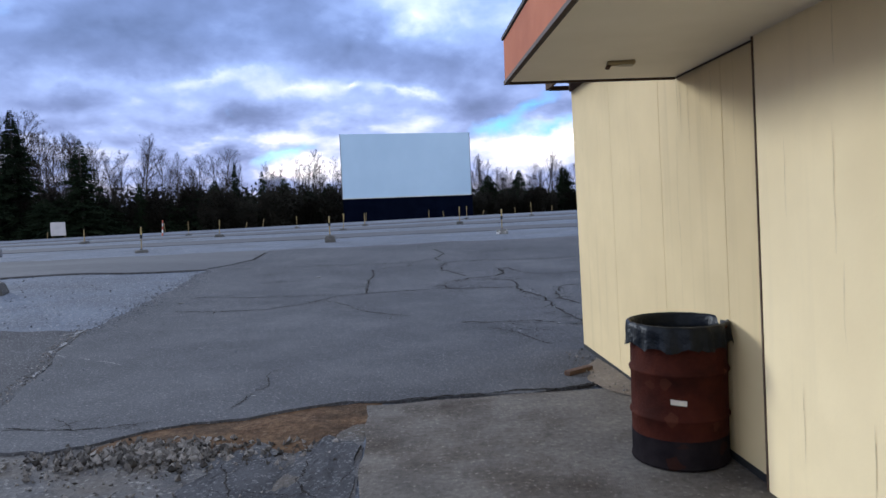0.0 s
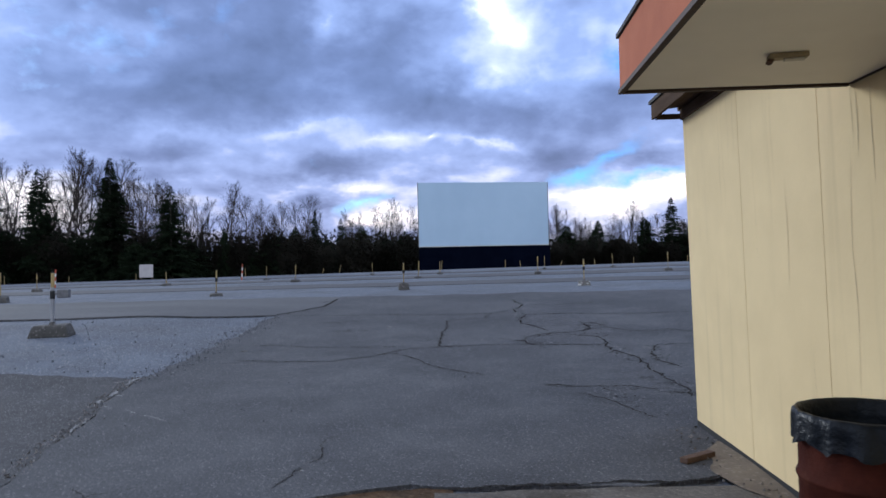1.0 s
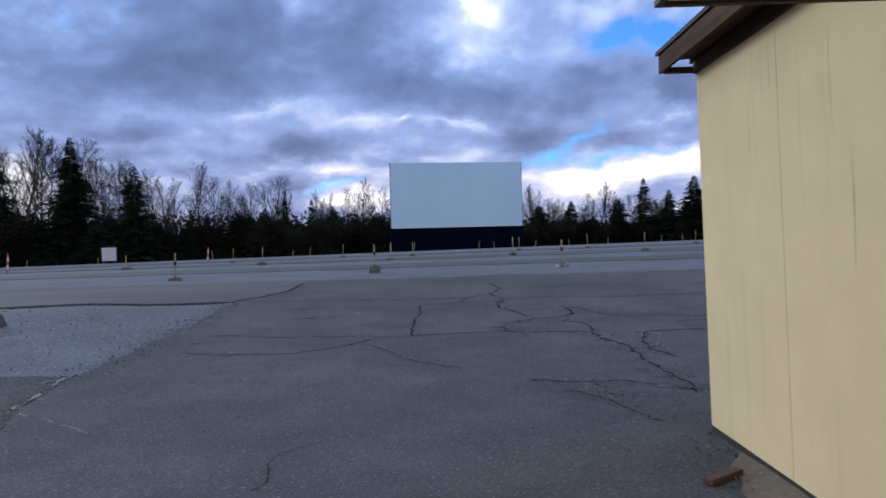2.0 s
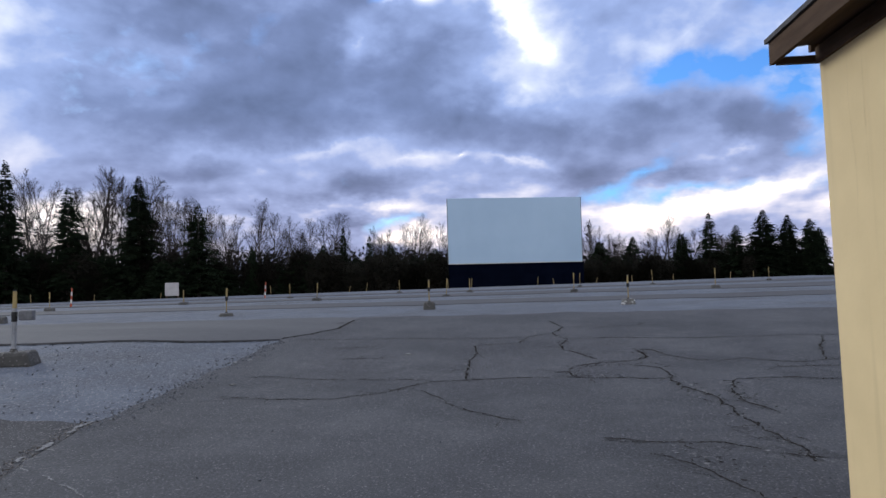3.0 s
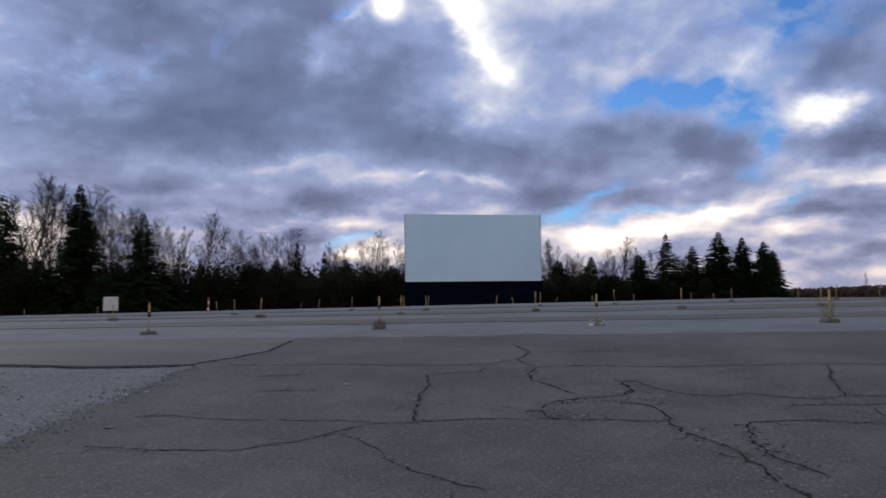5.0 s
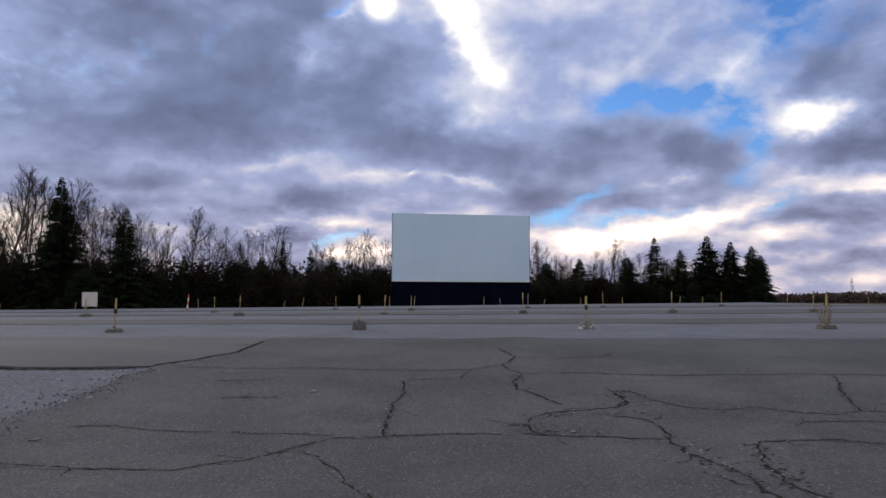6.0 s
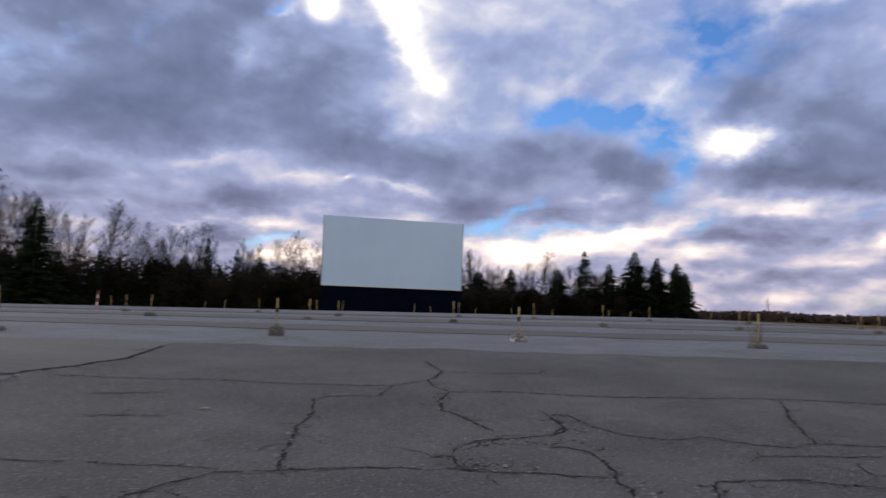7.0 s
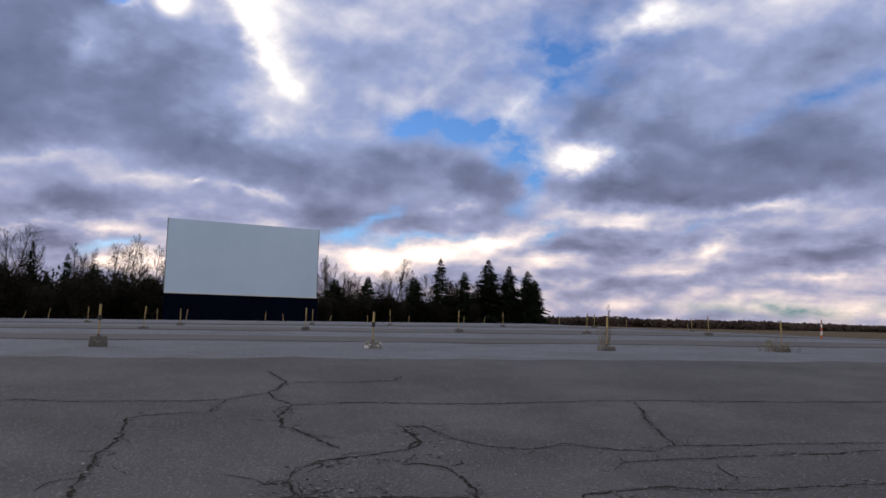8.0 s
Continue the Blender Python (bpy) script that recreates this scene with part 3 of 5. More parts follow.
def north_place(u, v):
    x0 = -4.66 - 80 * (1 - u) ** 2.4
    south = float(np.interp(x0, [-80, -20, -8.5, -6.1, -4.7], [15.0, 15.1, 15.5, 16.0, 16.95])) + ragged(x0, 11, 0.05)
    y = south + (21.9 + ragged(x0 * 0.4, 5, 0.25) - south) * v
    x = x0 + (joint_x(y) - (0.03 if y < 20 else 0.015) + 4.66) * u ** 10
    return (x, y, height(x, y))


tagged(part("pavement_north", Shape().sheet(north_place, 70, 26, 0.05), LANE), "grey asphalt drive lane beside a gravel pocket", "pavement", kind="structure")


def west_place(u, v):
    x0 = -4.6 - 80 * (1 - u) ** 2.6
    north = 10.78 + ragged(x0, 17, 0.12)
    y = -30 + (north + 30) * (1 - (1 - v) ** 2.2)
    y0 = max(y, 5.5)
    x = x0 + (joint_x(y0) - 0.004 - 0.014 * ease(6.5, 10, y) * (1 + 0.5 * noise.noise((y * 3, 1, 1))) + 4.6) * u ** 8
    if y < 5.5:
        x -= min(1.0, (5.5 - y) * 0.4) * u ** 8
    return (x, y, height(x, y) - 0.005)


tagged(part("pavement_west", Shape().sheet(west_place, 60, 70, 0.05), ASPHALT_OLD), "worn dark asphalt with crumbled light edge", "pavement", kind="structure")

for k, (y0, y1) in enumerate(((30.2, 33.0), (36.8, 44.5), (48.6, 55.5))):
    tagged(part("lane", Shape().sheet(lambda u, v: (-80 + 170 * u, y0 + (y1 - y0) * v + ragged(170 * u * 0.3, k, 0.4), height(-80 + 170 * u, y0 + (y1 - y0) * v) - 0.008), 85, 8, 0.03), LANE), "faded asphalt drive lane between rows of posts", "road", kind="structure")


# broken south edge: dirt, an old crumbling slab, the concrete apron
def apron_place(u, v):
    y = -6 + 12.18 * v
    west = -0.46 + 0.05 * noise.noise((y * 2, 4, 4)) + 0.025 * noise.noise((y * 9, 4, 4)) + 0.02 * (6 - y)
    x = west + (1.795 - west) * u
    y += (0.10 * noise.noise((x * 1.8, 2, 2)) + 0.12 * u) * v ** 6
    return (x, y, 0.004 * noise.noise((x, y, 5)) + 0.001)


tagged(part("apron", Shape().sheet(apron_place, 24, 90, 0.06), CONCRETE), "brown-stained concrete apron along the building", "pavement", kind="structure")


def dirt_place(u, v):
    x = -2.35 + 2.0 * u
    south = float(np.interp(x, [-2.35, -1.9, -1.35, -0.9, -0.35], [5.45, 5.25, 5.3, 5.2, 5.75]))
    north = float(np.interp(x, [-2.35, -2.1, -1.15, -0.35], [5.55, 5.95, 6.25, 6.35]))
    y = south + (north - south) * v + 0.16 * (1 - v) * noise.noise((x * 4, 1, 2)) + 0.06 * (1 - v) * noise.noise((x * 13, 1, 2))
    return (x, y, -0.022 + 0.012 * noise.noise((x * 3, y * 3, 2)) + 0.008 * math.sin(math.pi * v))


tagged(part("dirt_patch", Shape().sheet(dirt_place, 40, 18), DIRT), "orange-brown dirt where the asphalt has broken away", "ground", kind="structure")


def broken_place(u, v):
    y = 2.0 + 3.1 * v
    east = -0.475 + 0.03 * noise.noise((y * 3, 9, 4))
    west = -1.40 - 0.30 * (1 - v) + 0.35 * noise.noise((y * 2.2, 6, 1))
    x = west + (east - west) * u
    y += (0.30 * noise.noise((x * 3.6, 8, 8)) + 0.10 * noise.noise((x * 12, 8, 8)) + 0.25 * u) * v ** 4
    return (x, y, -0.012 + 0.02 * noise.noise((x * 5, y * 5, 6)) + 0.008 * noise.noise((x * 16, y * 16, 6)))


def silt_place(u, v):
    x, y = -4.25 + 3.8 * u, -5.0 + 10.75 * v
    return (x, y + 0.1 * noise.noise((x * 2, 3, 3)) * v, -0.024 + 0.010 * noise.noise((x * 4, y * 4, 8)))


tagged(part("silt_patch", Shape().sheet(silt_place, 50, 130), SILT), "grey-brown silt among crumbled asphalt", "ground", kind="structure")
broken = tagged(part("pavement_broken", Shape().sheet(broken_place, 30, 60, 0.04), ASPHALT_OLD), "crumbling remnant of dark asphalt", "pavement", kind="structure")


# ---- cracks: ragged dark lines in the asphalt ----
def ribbon(points, width, seed, lift=0.004, broken_up=0.0, twigs=0):
    """A strip along a wandering line, with uneven edges, gaps and short side branches."""
    lines = [list(points)]
    rnd = random.Random(seed)
    for _ in range(twigs):
        k = rnd.randrange(len(points) - 1)
        f = rnd.random()
        x, y = (points[k][0] * (1 - f) + points[k + 1][0] * f, points[k][1] * (1 - f) + points[k + 1][1] * f)
        a, ln = rnd.random() * 6.283, rnd.uniform(0.12, 0.45)
        lines.append([(x, y), (x + 0.5 * ln * math.cos(a), y + 0.5 * ln * math.sin(a)), (x + ln * math.cos(a + rnd.gauss(0, 0.5)), y + ln * math.sin(a + rnd.gauss(0, 0.5)))])
    sh = Shape()
    for li, line in enumerate(lines):
        pts = []
        for (x0, y0), (x1, y1) in zip(line, line[1:]):
            n = max(2, int(math.hypot(x1 - x0, y1 - y0) / 0.024))
            pts += [(x0 + (x1 - x0) * i / n, y0 + (y1 - y0) * i / n) for i in range(n)]
        pts.append(line[-1])
        base = width if li == 0 else width * 0.40
        vs, open_at = [], []
        for i, (x, y) in enumerate(pts):
            a, b = pts[max(0, i - 1)], pts[min(len(pts) - 1, i + 1)]
            d = math.hypot(b[0] - a[0], b[1] - a[1]) or 1
            nx, ny = -(b[1] - a[1]) / d, (b[0] - a[0]) / d
            s = 0.05 * noise.noise((x * 2.6, y * 2.6, seed)) + 0.035 * noise.noise((x * 8, y * 8, seed + 3)) + 0.010 * noise.noise((x * 25, y * 25, seed + 5)) + 0.008 * rnd.uniform(-1, 1)
            w = base * (0.22 + 1.1 * abs(noise.noise((x * 5, y * 5, seed + 8))) + 0.9 * rnd.random() ** 3) * min(1, 0.25 + 0.15 * min(i, len(pts) - 1 - i))
            open_at.append(noise.noise((x * 3.3, y * 3.3, seed + 15)) > broken_up - 1)
            for e in (-1, 1):
                px, py = x + nx * (s + e * w / 2), y + ny * (s + e * w / 2)
                vs.append((px, py, height(px, py) + lift))
        sh.add(vs, [(2 * i, 2 * i + 1, 2 * i + 3, 2 * i + 2) for i in range(len(pts) - 1) if open_at[i]])
    return sh


CRACKS = [
    (0.035, [(-4.3, 17.0), (-3.29, 17.17), (-2.18, 17.28), (-1.55, 17.16), (-0.25, 17.08), (0.15, 17.14)]),
    (0.055, [(-0.84, 16.2), (-0.76, 15.47), (-0.86, 14.72), (-0.86, 13.92), (-0.83, 13.32)]),
    (0.03, [(-0.84, 16.2), (-0.57, 16.36), (-0.04, 16.45), (0.15, 17.14), (0.65, 17.58)]),
    (0.045, [(-3.9, 12.2), (-2.91, 12.2), (-2.43, 12.18), (-1.94, 12.49), (-1.59, 12.93), (-1.29, 13.27), (-0.83, 13.32), (-0.19, 13.46), (0.6, 13.45), (0.9, 13.44)]),
    (0.03, [(-4.02, 13.5), (-3.64, 13.65), (-2.94, 13.5), (-1.77, 13.44), (-1.3, 13.33)]),
    (0.035, [(-1.56, 12.81), (-1.35, 12.59), (-1.12, 12.23), (-0.98, 11.85), (-0.6, 11.3), (-0.1, 10.9)]),
    (0.03, [(-3.39, 16.11), (-2.64, 16.34)]),
    (0.03, [(-3.08, 15.05), (-2.21, 15.17)]),
    (0.055, [(0.7, 19.8), (0.8, 19.0), (0.91, 18.39), (0.65, 17.58), (0.69, 17.17), (0.86, 16.79)]),
    (0.05, [(0.86, 16.79), (1.77, 16.89), (2.85, 16.71), (4.19, 16.76), (5.47, 16.84), (7.0, 16.7), (9.5, 16.5)]),
    (0.035, [(0.96, 18.41), (1.8, 18.42), (2.5, 18.6), (2.7, 19.1)]),
    (0.055, [(0.86, 16.79), (0.7, 16.21), (0.7, 15.68), (0.85, 15.5), (1.13, 14.77)]),
    (0.055, [(0.84, 14.31), (1.12, 14.46), (1.48, 14.56), (1.78, 14.66), (1.94, 14.96), (1.91, 15.57), (2.12, 15.59), (2.23, 15.16)]),
    (0.04, [(2.22, 15.12), (2.54, 14.74), (2.89, 14.55), (3.36, 14.71), (3.81, 14.47), (4.14, 14.39), (4.5, 14.53), (4.77, 15.44), (5.2, 16.3), (5.39, 16.78)]),
    (0.065, [(1.59, 14.22), (1.81, 14.21), (1.97, 13.98), (2.02, 13.68), (1.93, 13.24), (1.94, 12.78), (2.05, 12.5), (2.16, 12.28), (2.18, 11.9), (2.15, 11.0), (2.2, 10.2), (2.2, 9.3)]),
    (0.05, [(0.42, 13.79), (0.64, 13.84), (0.69, 13.44), (0.89, 13.39)]),
    (0.045, [(0.89, 13.41), (1.44, 13.35), (1.93, 13.24)]),
    (0.04, [(6.7, 14.1), (5.76, 14.08), (4.33, 14.07), (3.63, 14.04), (3.51, 13.92)]),
    (0.05, [(5.6, 13.1), (4.19, 13.09), (3.48, 13.26), (2.76, 13.21), (2.59, 12.79), (2.47, 12.41), (2.41, 11.91), (2.6, 11.2)]),
    (0.035, [(4.5, 14.53), (5.6, 14.45), (7.0, 14.38)]),
    (0.035, [(4.45, 13.84), (4.3, 13.35)]),
    (0.05, [(0.62, 10.19), (0.99, 10.0), (1.59, 10.02), (2.05, 9.6), (2.31, 9.44)]),
    (0.035, [(0.95, 9.6), (1.18, 9.32), (1.33, 8.74), (1.5, 8.3)]),
    (0.014, [(-1.6, 6.3), (-1.45, 7.0), (-1.5, 7.6), (-1.2, 8.0)]),
    (0.03, [(-3.3, 6.1), (-2.7, 5.95), (-2.2, 5.98)]),
    (0.05, [(1.80, 14.7), (1.95, 14.95), (1.90, 15.56), (2.14, 15.6), (2.27, 15.1)]),
    (0.045, [(4.60, 14.9), (4.77, 15.44), (5.2, 16.3)]),
]
for k, (w, pts) in enumerate(CRACKS):
    part("crack", ribbon(pts, min(w, 0.055) * 0.72, 10 + 3 * k, 0.004, 0.5, 3 + int(w * 110)), CRACK, pavement, "dark jagged crack" if k == 0 else "")
    part("stain", ribbon(pts, 0.06 + 0.8 * w, 210 + 3 * k, 0.0025, 0.75), STAIN, pavement, "dark damp stain along a crack" if k == 0 else "")
part("crack", ribbon([(joint_x(y), y) for y in (16.9, 17.3, 17.8, 18.4, 19.0, 19.7, 20.4, 21.0)], 0.075, 125, 0.006, 0.4, 5), CRACK, pavement)
# spalled spots along the wider cracks and in two crazed patches
rnd = random.Random(31)
dark_spalls, pale_crumbs = Shape(), Shape()


def fleck(sh, x, y, r):
    n = rnd.choice((4, 5, 6))
    a0 = rnd.random() * 6.283
    ring = [(x + r * rnd.uniform(0.5, 1.2) * math.cos(a0 + 6.283 * i / n), y + r * rnd.uniform(0.4, 1.0) * math.sin(a0 + 6.283 * i / n)) for i in range(n)]
    sh.add([(px, py, height(px, py) + 0.0045) for px, py in ring], [tuple(range(n))])


for w, pts in CRACKS:
    for (x0, y0), (x1, y1) in zip(pts, pts[1:]):
        for _ in range(int(math.hypot(x1 - x0, y1 - y0) * 330 * w)):
            f = rnd.random()
            x, y = x0 + (x1 - x0) * f, y0 + (y1 - y0) * f
            if noise.noise((x * 1.3, y * 1.3, 3)) < 0.0:
                continue
            fleck(dark_spalls if rnd.random() < 0.62 else pale_crumbs, x + rnd.gauss(0, 0.05), y + rnd.gauss(0, 0.05), rnd.uniform(0.006, 0.024))
for cx, cy, sx, sy, count in ((0.85, 13.55, 0.22, 0.12, 90), (1.2, 14.35, 0.28, 0.08, 80), (2.55, 12.3, 0.09, 0.5, 110), (2.08, 12.6, 0.08, 0.6, 100), (1.35, 9.5, 0.25, 0.35, 60), (2.0, 14.9, 0.15, 0.3, 50)):
    for _ in range(int(count * 0.6)):
        fleck(dark_spalls if rnd.random() < 0.6 else pale_crumbs, rnd.gauss(cx, sx), rnd.gauss(cy, sy), rnd.uniform(0.008, 0.028))
for x, y, r in ((-1.96, 15.54, 0.07), (-4.6, 14.45, 0.06), (-4.45, 14.7, 0.05)):
    fleck(pale_crumbs, x, y, r)
for k, (w, pts) in enumerate(((0.34, [(1.05, 9.98), (1.6, 9.95), (2.2, 9.6), (2.9, 9.3)]), (0.26, [(1.9, 10.6), (2.2, 9.9), (2.5, 9.3)]), (0.20, [(1.2, 6.45), (1.7, 6.6), (1.78, 7.2)]))):
    part("stain", ribbon(pts, w, 260 + k, 0.002, 0.9), STAIN, pavement)
part("spalls", dark_spalls, CRACK, pavement, "dark pitted spots beside the cracks")
part("crumbs", pale_crumbs, CHIPS, pavement, "pale crumbs of stone in the cracks")
part("crack", ribbon([(-0.4, 6.27), (0.4, 6.31), (1.2, 6.38), (1.75, 6.55)], 0.05, 120, 0.006), CRACK, pavement)
for k, pts in enumerate(([(-1.3, 5.0), (-1.15, 4.4), (-1.25, 3.9)], [(-1.15, 4.5), (-0.8, 4.35), (-0.55, 4.5)], [(-0.95, 4.4), (-0.85, 3.8), (-0.9, 3.3)], [(-0.75, 5.0), (-0.8, 4.6), (-0.6, 4.2)])):
    part("crack", ribbon(pts, 0.018, 140 + k, 0.012, 0.5, 5), CRACK, broken)
# no crack here: dark strip on the gravel paints the shade of the pavement lip
part("crack", ribbon([(-30, 15.02), (-20, 15.04), (-8.5, 15.44), (-6.1, 15.93), (-5.2, 16.5), (-4.75, 16.9)], 0.10, 160, -0.018), CRACK, pavement, "dark strip for the shaded lip and gap along the pavement edge")
chip_line = [(joint_x(y) - 0.07, y) for y in (9.3, 9.7, 10.1, 10.5, 10.8)]
part("chip_seam", ribbon(chip_line, 0.06, 180, 0.003, 0.8, 6), CHIPS, pavement)
# thin light seams where chips fill the joint
for k, (w, pts) in enumerate(((0.05, [(-4.36, 9.15), (-3.72, 8.74), (-3.25, 8.37)]), (0.06, [(-4.15, 8.5), (-4.05, 8.0), (-3.95, 7.5)]))):
    part("chip_seam", ribbon(pts, w * 0.45, 170 + k, 0.005, 0.75), CHIPS, pavement, "pale stone chips in a joint" if k == 0 else "")


# loose stones: along the broken edge, in the joint, by the wall foot
def pebble(sh, x, y, z, r):
    bm_pts = [Vector((1, 0, 0)), Vector((-1, 0, 0)), Vector((0, 1, 0)), Vector((0, -1, 0)), Vector((0, 0, 1)), Vector((0, 0, -0.6))]
    turn = Euler((random.random() * 6, random.random() * 6, random.random() * 6)).to_matrix()
    s = Vector((r * random.uniform(0.7, 1.4), r * random.uniform(0.6, 1.1), r * random.uniform(0.5, 0.9)))
    pts = [turn @ Vector((p.x * s.x, p.y * s.y, p.z * s.z)) + Vector((x, y, z + r * 0.35)) for p in bm_pts]
    sh.add(pts, [(0, 2, 4), (2, 1, 4), (1, 3, 4), (3, 0, 4), (2, 0, 5), (1, 2, 5), (3, 1, 5), (0, 3, 5)])


random.seed(4)
edge_stones = Shape()
for _ in range(520):
    x = random.gauss(-1.95, 0.38)
    y = random.gauss(5.30, 0.15)
    pebble(edge_stones, x, y, -0.02, random.choice((0.006, 0.008, 0.010, 0.014, 0.022, 0.032)))
for _ in range(60):
    x, y = random.uniform(-1.5, -0.5), random.gauss(5.15, 0.1)
    pebble(edge_stones, x, y, -0.015, random.choice((0.008, 0.012, 0.018, 0.024)))
for _ in range(700):
    x, y = random.uniform(-3.6, -0.9), random.uniform(4.0, 5.4)
    pebble(edge_stones, x, y, -0.025, random.choice((0.006, 0.009, 0.012, 0.016)))
for _ in range(1100):
    y = 10.8 - 4.3 * random.random() ** 1.4
    x = joint_x(y) - 0.07 + random.gauss(0, 0.07)
    pebble(edge_stones, x, y, height(x, y) - 0.012, random.choice((0.007, 0.01, 0.015)))
for _ in range(420):
    x, y = random.gauss(-1.85, 0.26), random.gauss(5.33, 0.12)
    pebble(edge_stones, x, y, -0.02, random.choice((0.012, 0.016, 0.022, 0.030, 0.040)))
for _ in range(110):
    x, y = random.gauss(-1.3, 0.30), random.gauss(5.22, 0.12)
    pebble(edge_stones, x, y, -0.02, random.choice((0.008, 0.012, 0.018, 0.026)))
tagged(part("rubble", edge_stones, STONE), "loose grey stone chips along the broken asphalt edge", "rubble", kind="stuff")
foot = Shape()
for _ in range(170):
    x, y = 1.78 - abs(random.gauss(0, 0.16)), random.uniform(5.2, 7.9)
    pebble(foot, x, y, height(x, y), random.choice((0.006, 0.009, 0.014, 0.02)))
tagged(part("wall_foot_debris", foot, STONE), "small stones and crumbs at the foot of the wall", "rubble", kind="stuff")
grit = Shape()
for _ in range(420):
    x, y = random.uniform(-9, -4.8), random.uniform(11.0, 15.6)
    pebble(grit, x, y, height(x, y) - 0.032, random.choice((0.006, 0.008, 0.012, 0.018)))
for _ in range(220):
    x, y = random.uniform(-4, 6), random.uniform(7, 15)
    pebble(grit, x, y, height(x, y), random.choice((0.005, 0.008, 0.012)))
for _ in range(1100):
    y = random.uniform(10.4, 16.8)
    x = joint_x(y) + random.gauss(0.0, 0.16)
    pebble(grit, x, y, height(x, y) - (0.003 if x > joint_x(y) else 0.032), random.choice((0.006, 0.009, 0.013, 0.018)))
tagged(part("loose_gravel", grit, GRIT), "loose pale pebbles on gravel and asphalt", "gravel", kind="stuff")


def wall_dirt(u, v):
    y = 5.9 + 1.5 * u
    wide = 0.40 * math.sin(math.pi * min(1, u * 0.9 + 0.08)) * (0.8 + 0.4 * noise.noise((y * 3, 2, 7)))
    x = 1.79 - wide * (1 - v)
    return (x, y, height(x, y) + 0.005 + 0.02 * v * math.sin(math.pi * u))


tagged(part("dirt_drift", Shape().sheet(wall_dirt, 24, 6), DRIFT), "tan dirt drifted against the wall foot", "ground", kind="structure")

# ---- the concession building ----
LEAN = 0.055 / 2.77      # the west wall leans out a little towards its top
WALL_X = 1.80


def wall_x(z):
    return WALL_X - LEAN * z


def leaning(x0, x1, y0, y1, z0, z1):
    """A wall slab that follows the lean: x0 and x1 are offsets from the wall's face."""
    return Shape().add([(wall_x(z) + x, y, z) for z in (z0, z1) for x, y in ((x0, y0), (x1, y0), (x1, y1), (x0, y1))],
                       [(3, 2, 1, 0), (4, 5, 6, 7), (0, 1, 5, 4), (1, 2, 6, 5), (2, 3, 7, 6), (3, 0, 4, 7)])


building = thing("concession_building", "low cream-painted building with terracotta canopy and dark eaves", "building")
seams = [4.065, 4.53, 5.52, 6.70, 8.0]
for y0, y1 in zip(seams, seams[1:]):
    part("siding_panel", leaning(0, 0.14, y0 + 0.003, y1 - 0.003, 0.045, 2.86), SIDING, building, "cream siding panel with runs of dirt" if y0 == seams[0] else "")
part("wall_core", Shape().box((1.86, 4.04, 0), (1.96, 7.97, 2.84)), JOINT, building, "dark backing seen in the joints")
part("masonry_wall", leaning(-0.045, 0.14, -6.0, 4.055, 0.0, 2.86), BLOCK_WALL, building, "cream painted masonry")
part("wall_north", Shape().box((1.95, 7.86, 0), (8.0, 8.0, 2.86)), SIDING, building)
part("wall_east", Shape().box((7.86, -6.0, 0), (8.0, 7.86, 2.86)), SIDING, building)
part("wall_south", Shape().box((1.95, -6.0, 0), (7.86, -5.86, 2.86)), SIDING, building)
# black strip paints the shadow in the gap at the siding's foot
part("sill_strip", leaning(-0.004, 0.1, 4.08, 7.99, 0.0, 0.045), BLACK, building, "black strip for the shadowed gap at the wall foot")
part("corner_gap", leaning(-0.05, 0.0, 4.058, 4.071, 0.0, 2.40), EAVE_WOOD, building, "dark open joint between wall sections")
for y, z0, z1 in ((3.80, 1.46, 1.83), (3.42, 1.30, 1.86), (3.37, 0.89, 1.27), (3.70, 0.28, 0.67), (3.40, 2.10, 2.38), (3.20, 0.30, 0.62), (2.75, 0.9, 1.3)):
    sh = Shape()
    zs = [z0 + (z1 - z0) * i / 10 for i in range(11)]
    vs = []
    for z in zs:
        w = (0.0006 + 0.0018 * random.random()) * math.sin(math.pi * (0.08 + 0.84 * (z - z0) / (z1 - z0)))
        c = y + 0.008 * noise.noise((y * 9, z * 6, 3))
        vs += [(wall_x(z) - 0.0475, c - w, z), (wall_x(z) - 0.0475, c + w, z)]
    sh.add(vs, [(2 * i, 2 * i + 1, 2 * i + 3, 2 * i + 2) for i in range(10)])
    part("paint_crack", sh, DRIP, building)
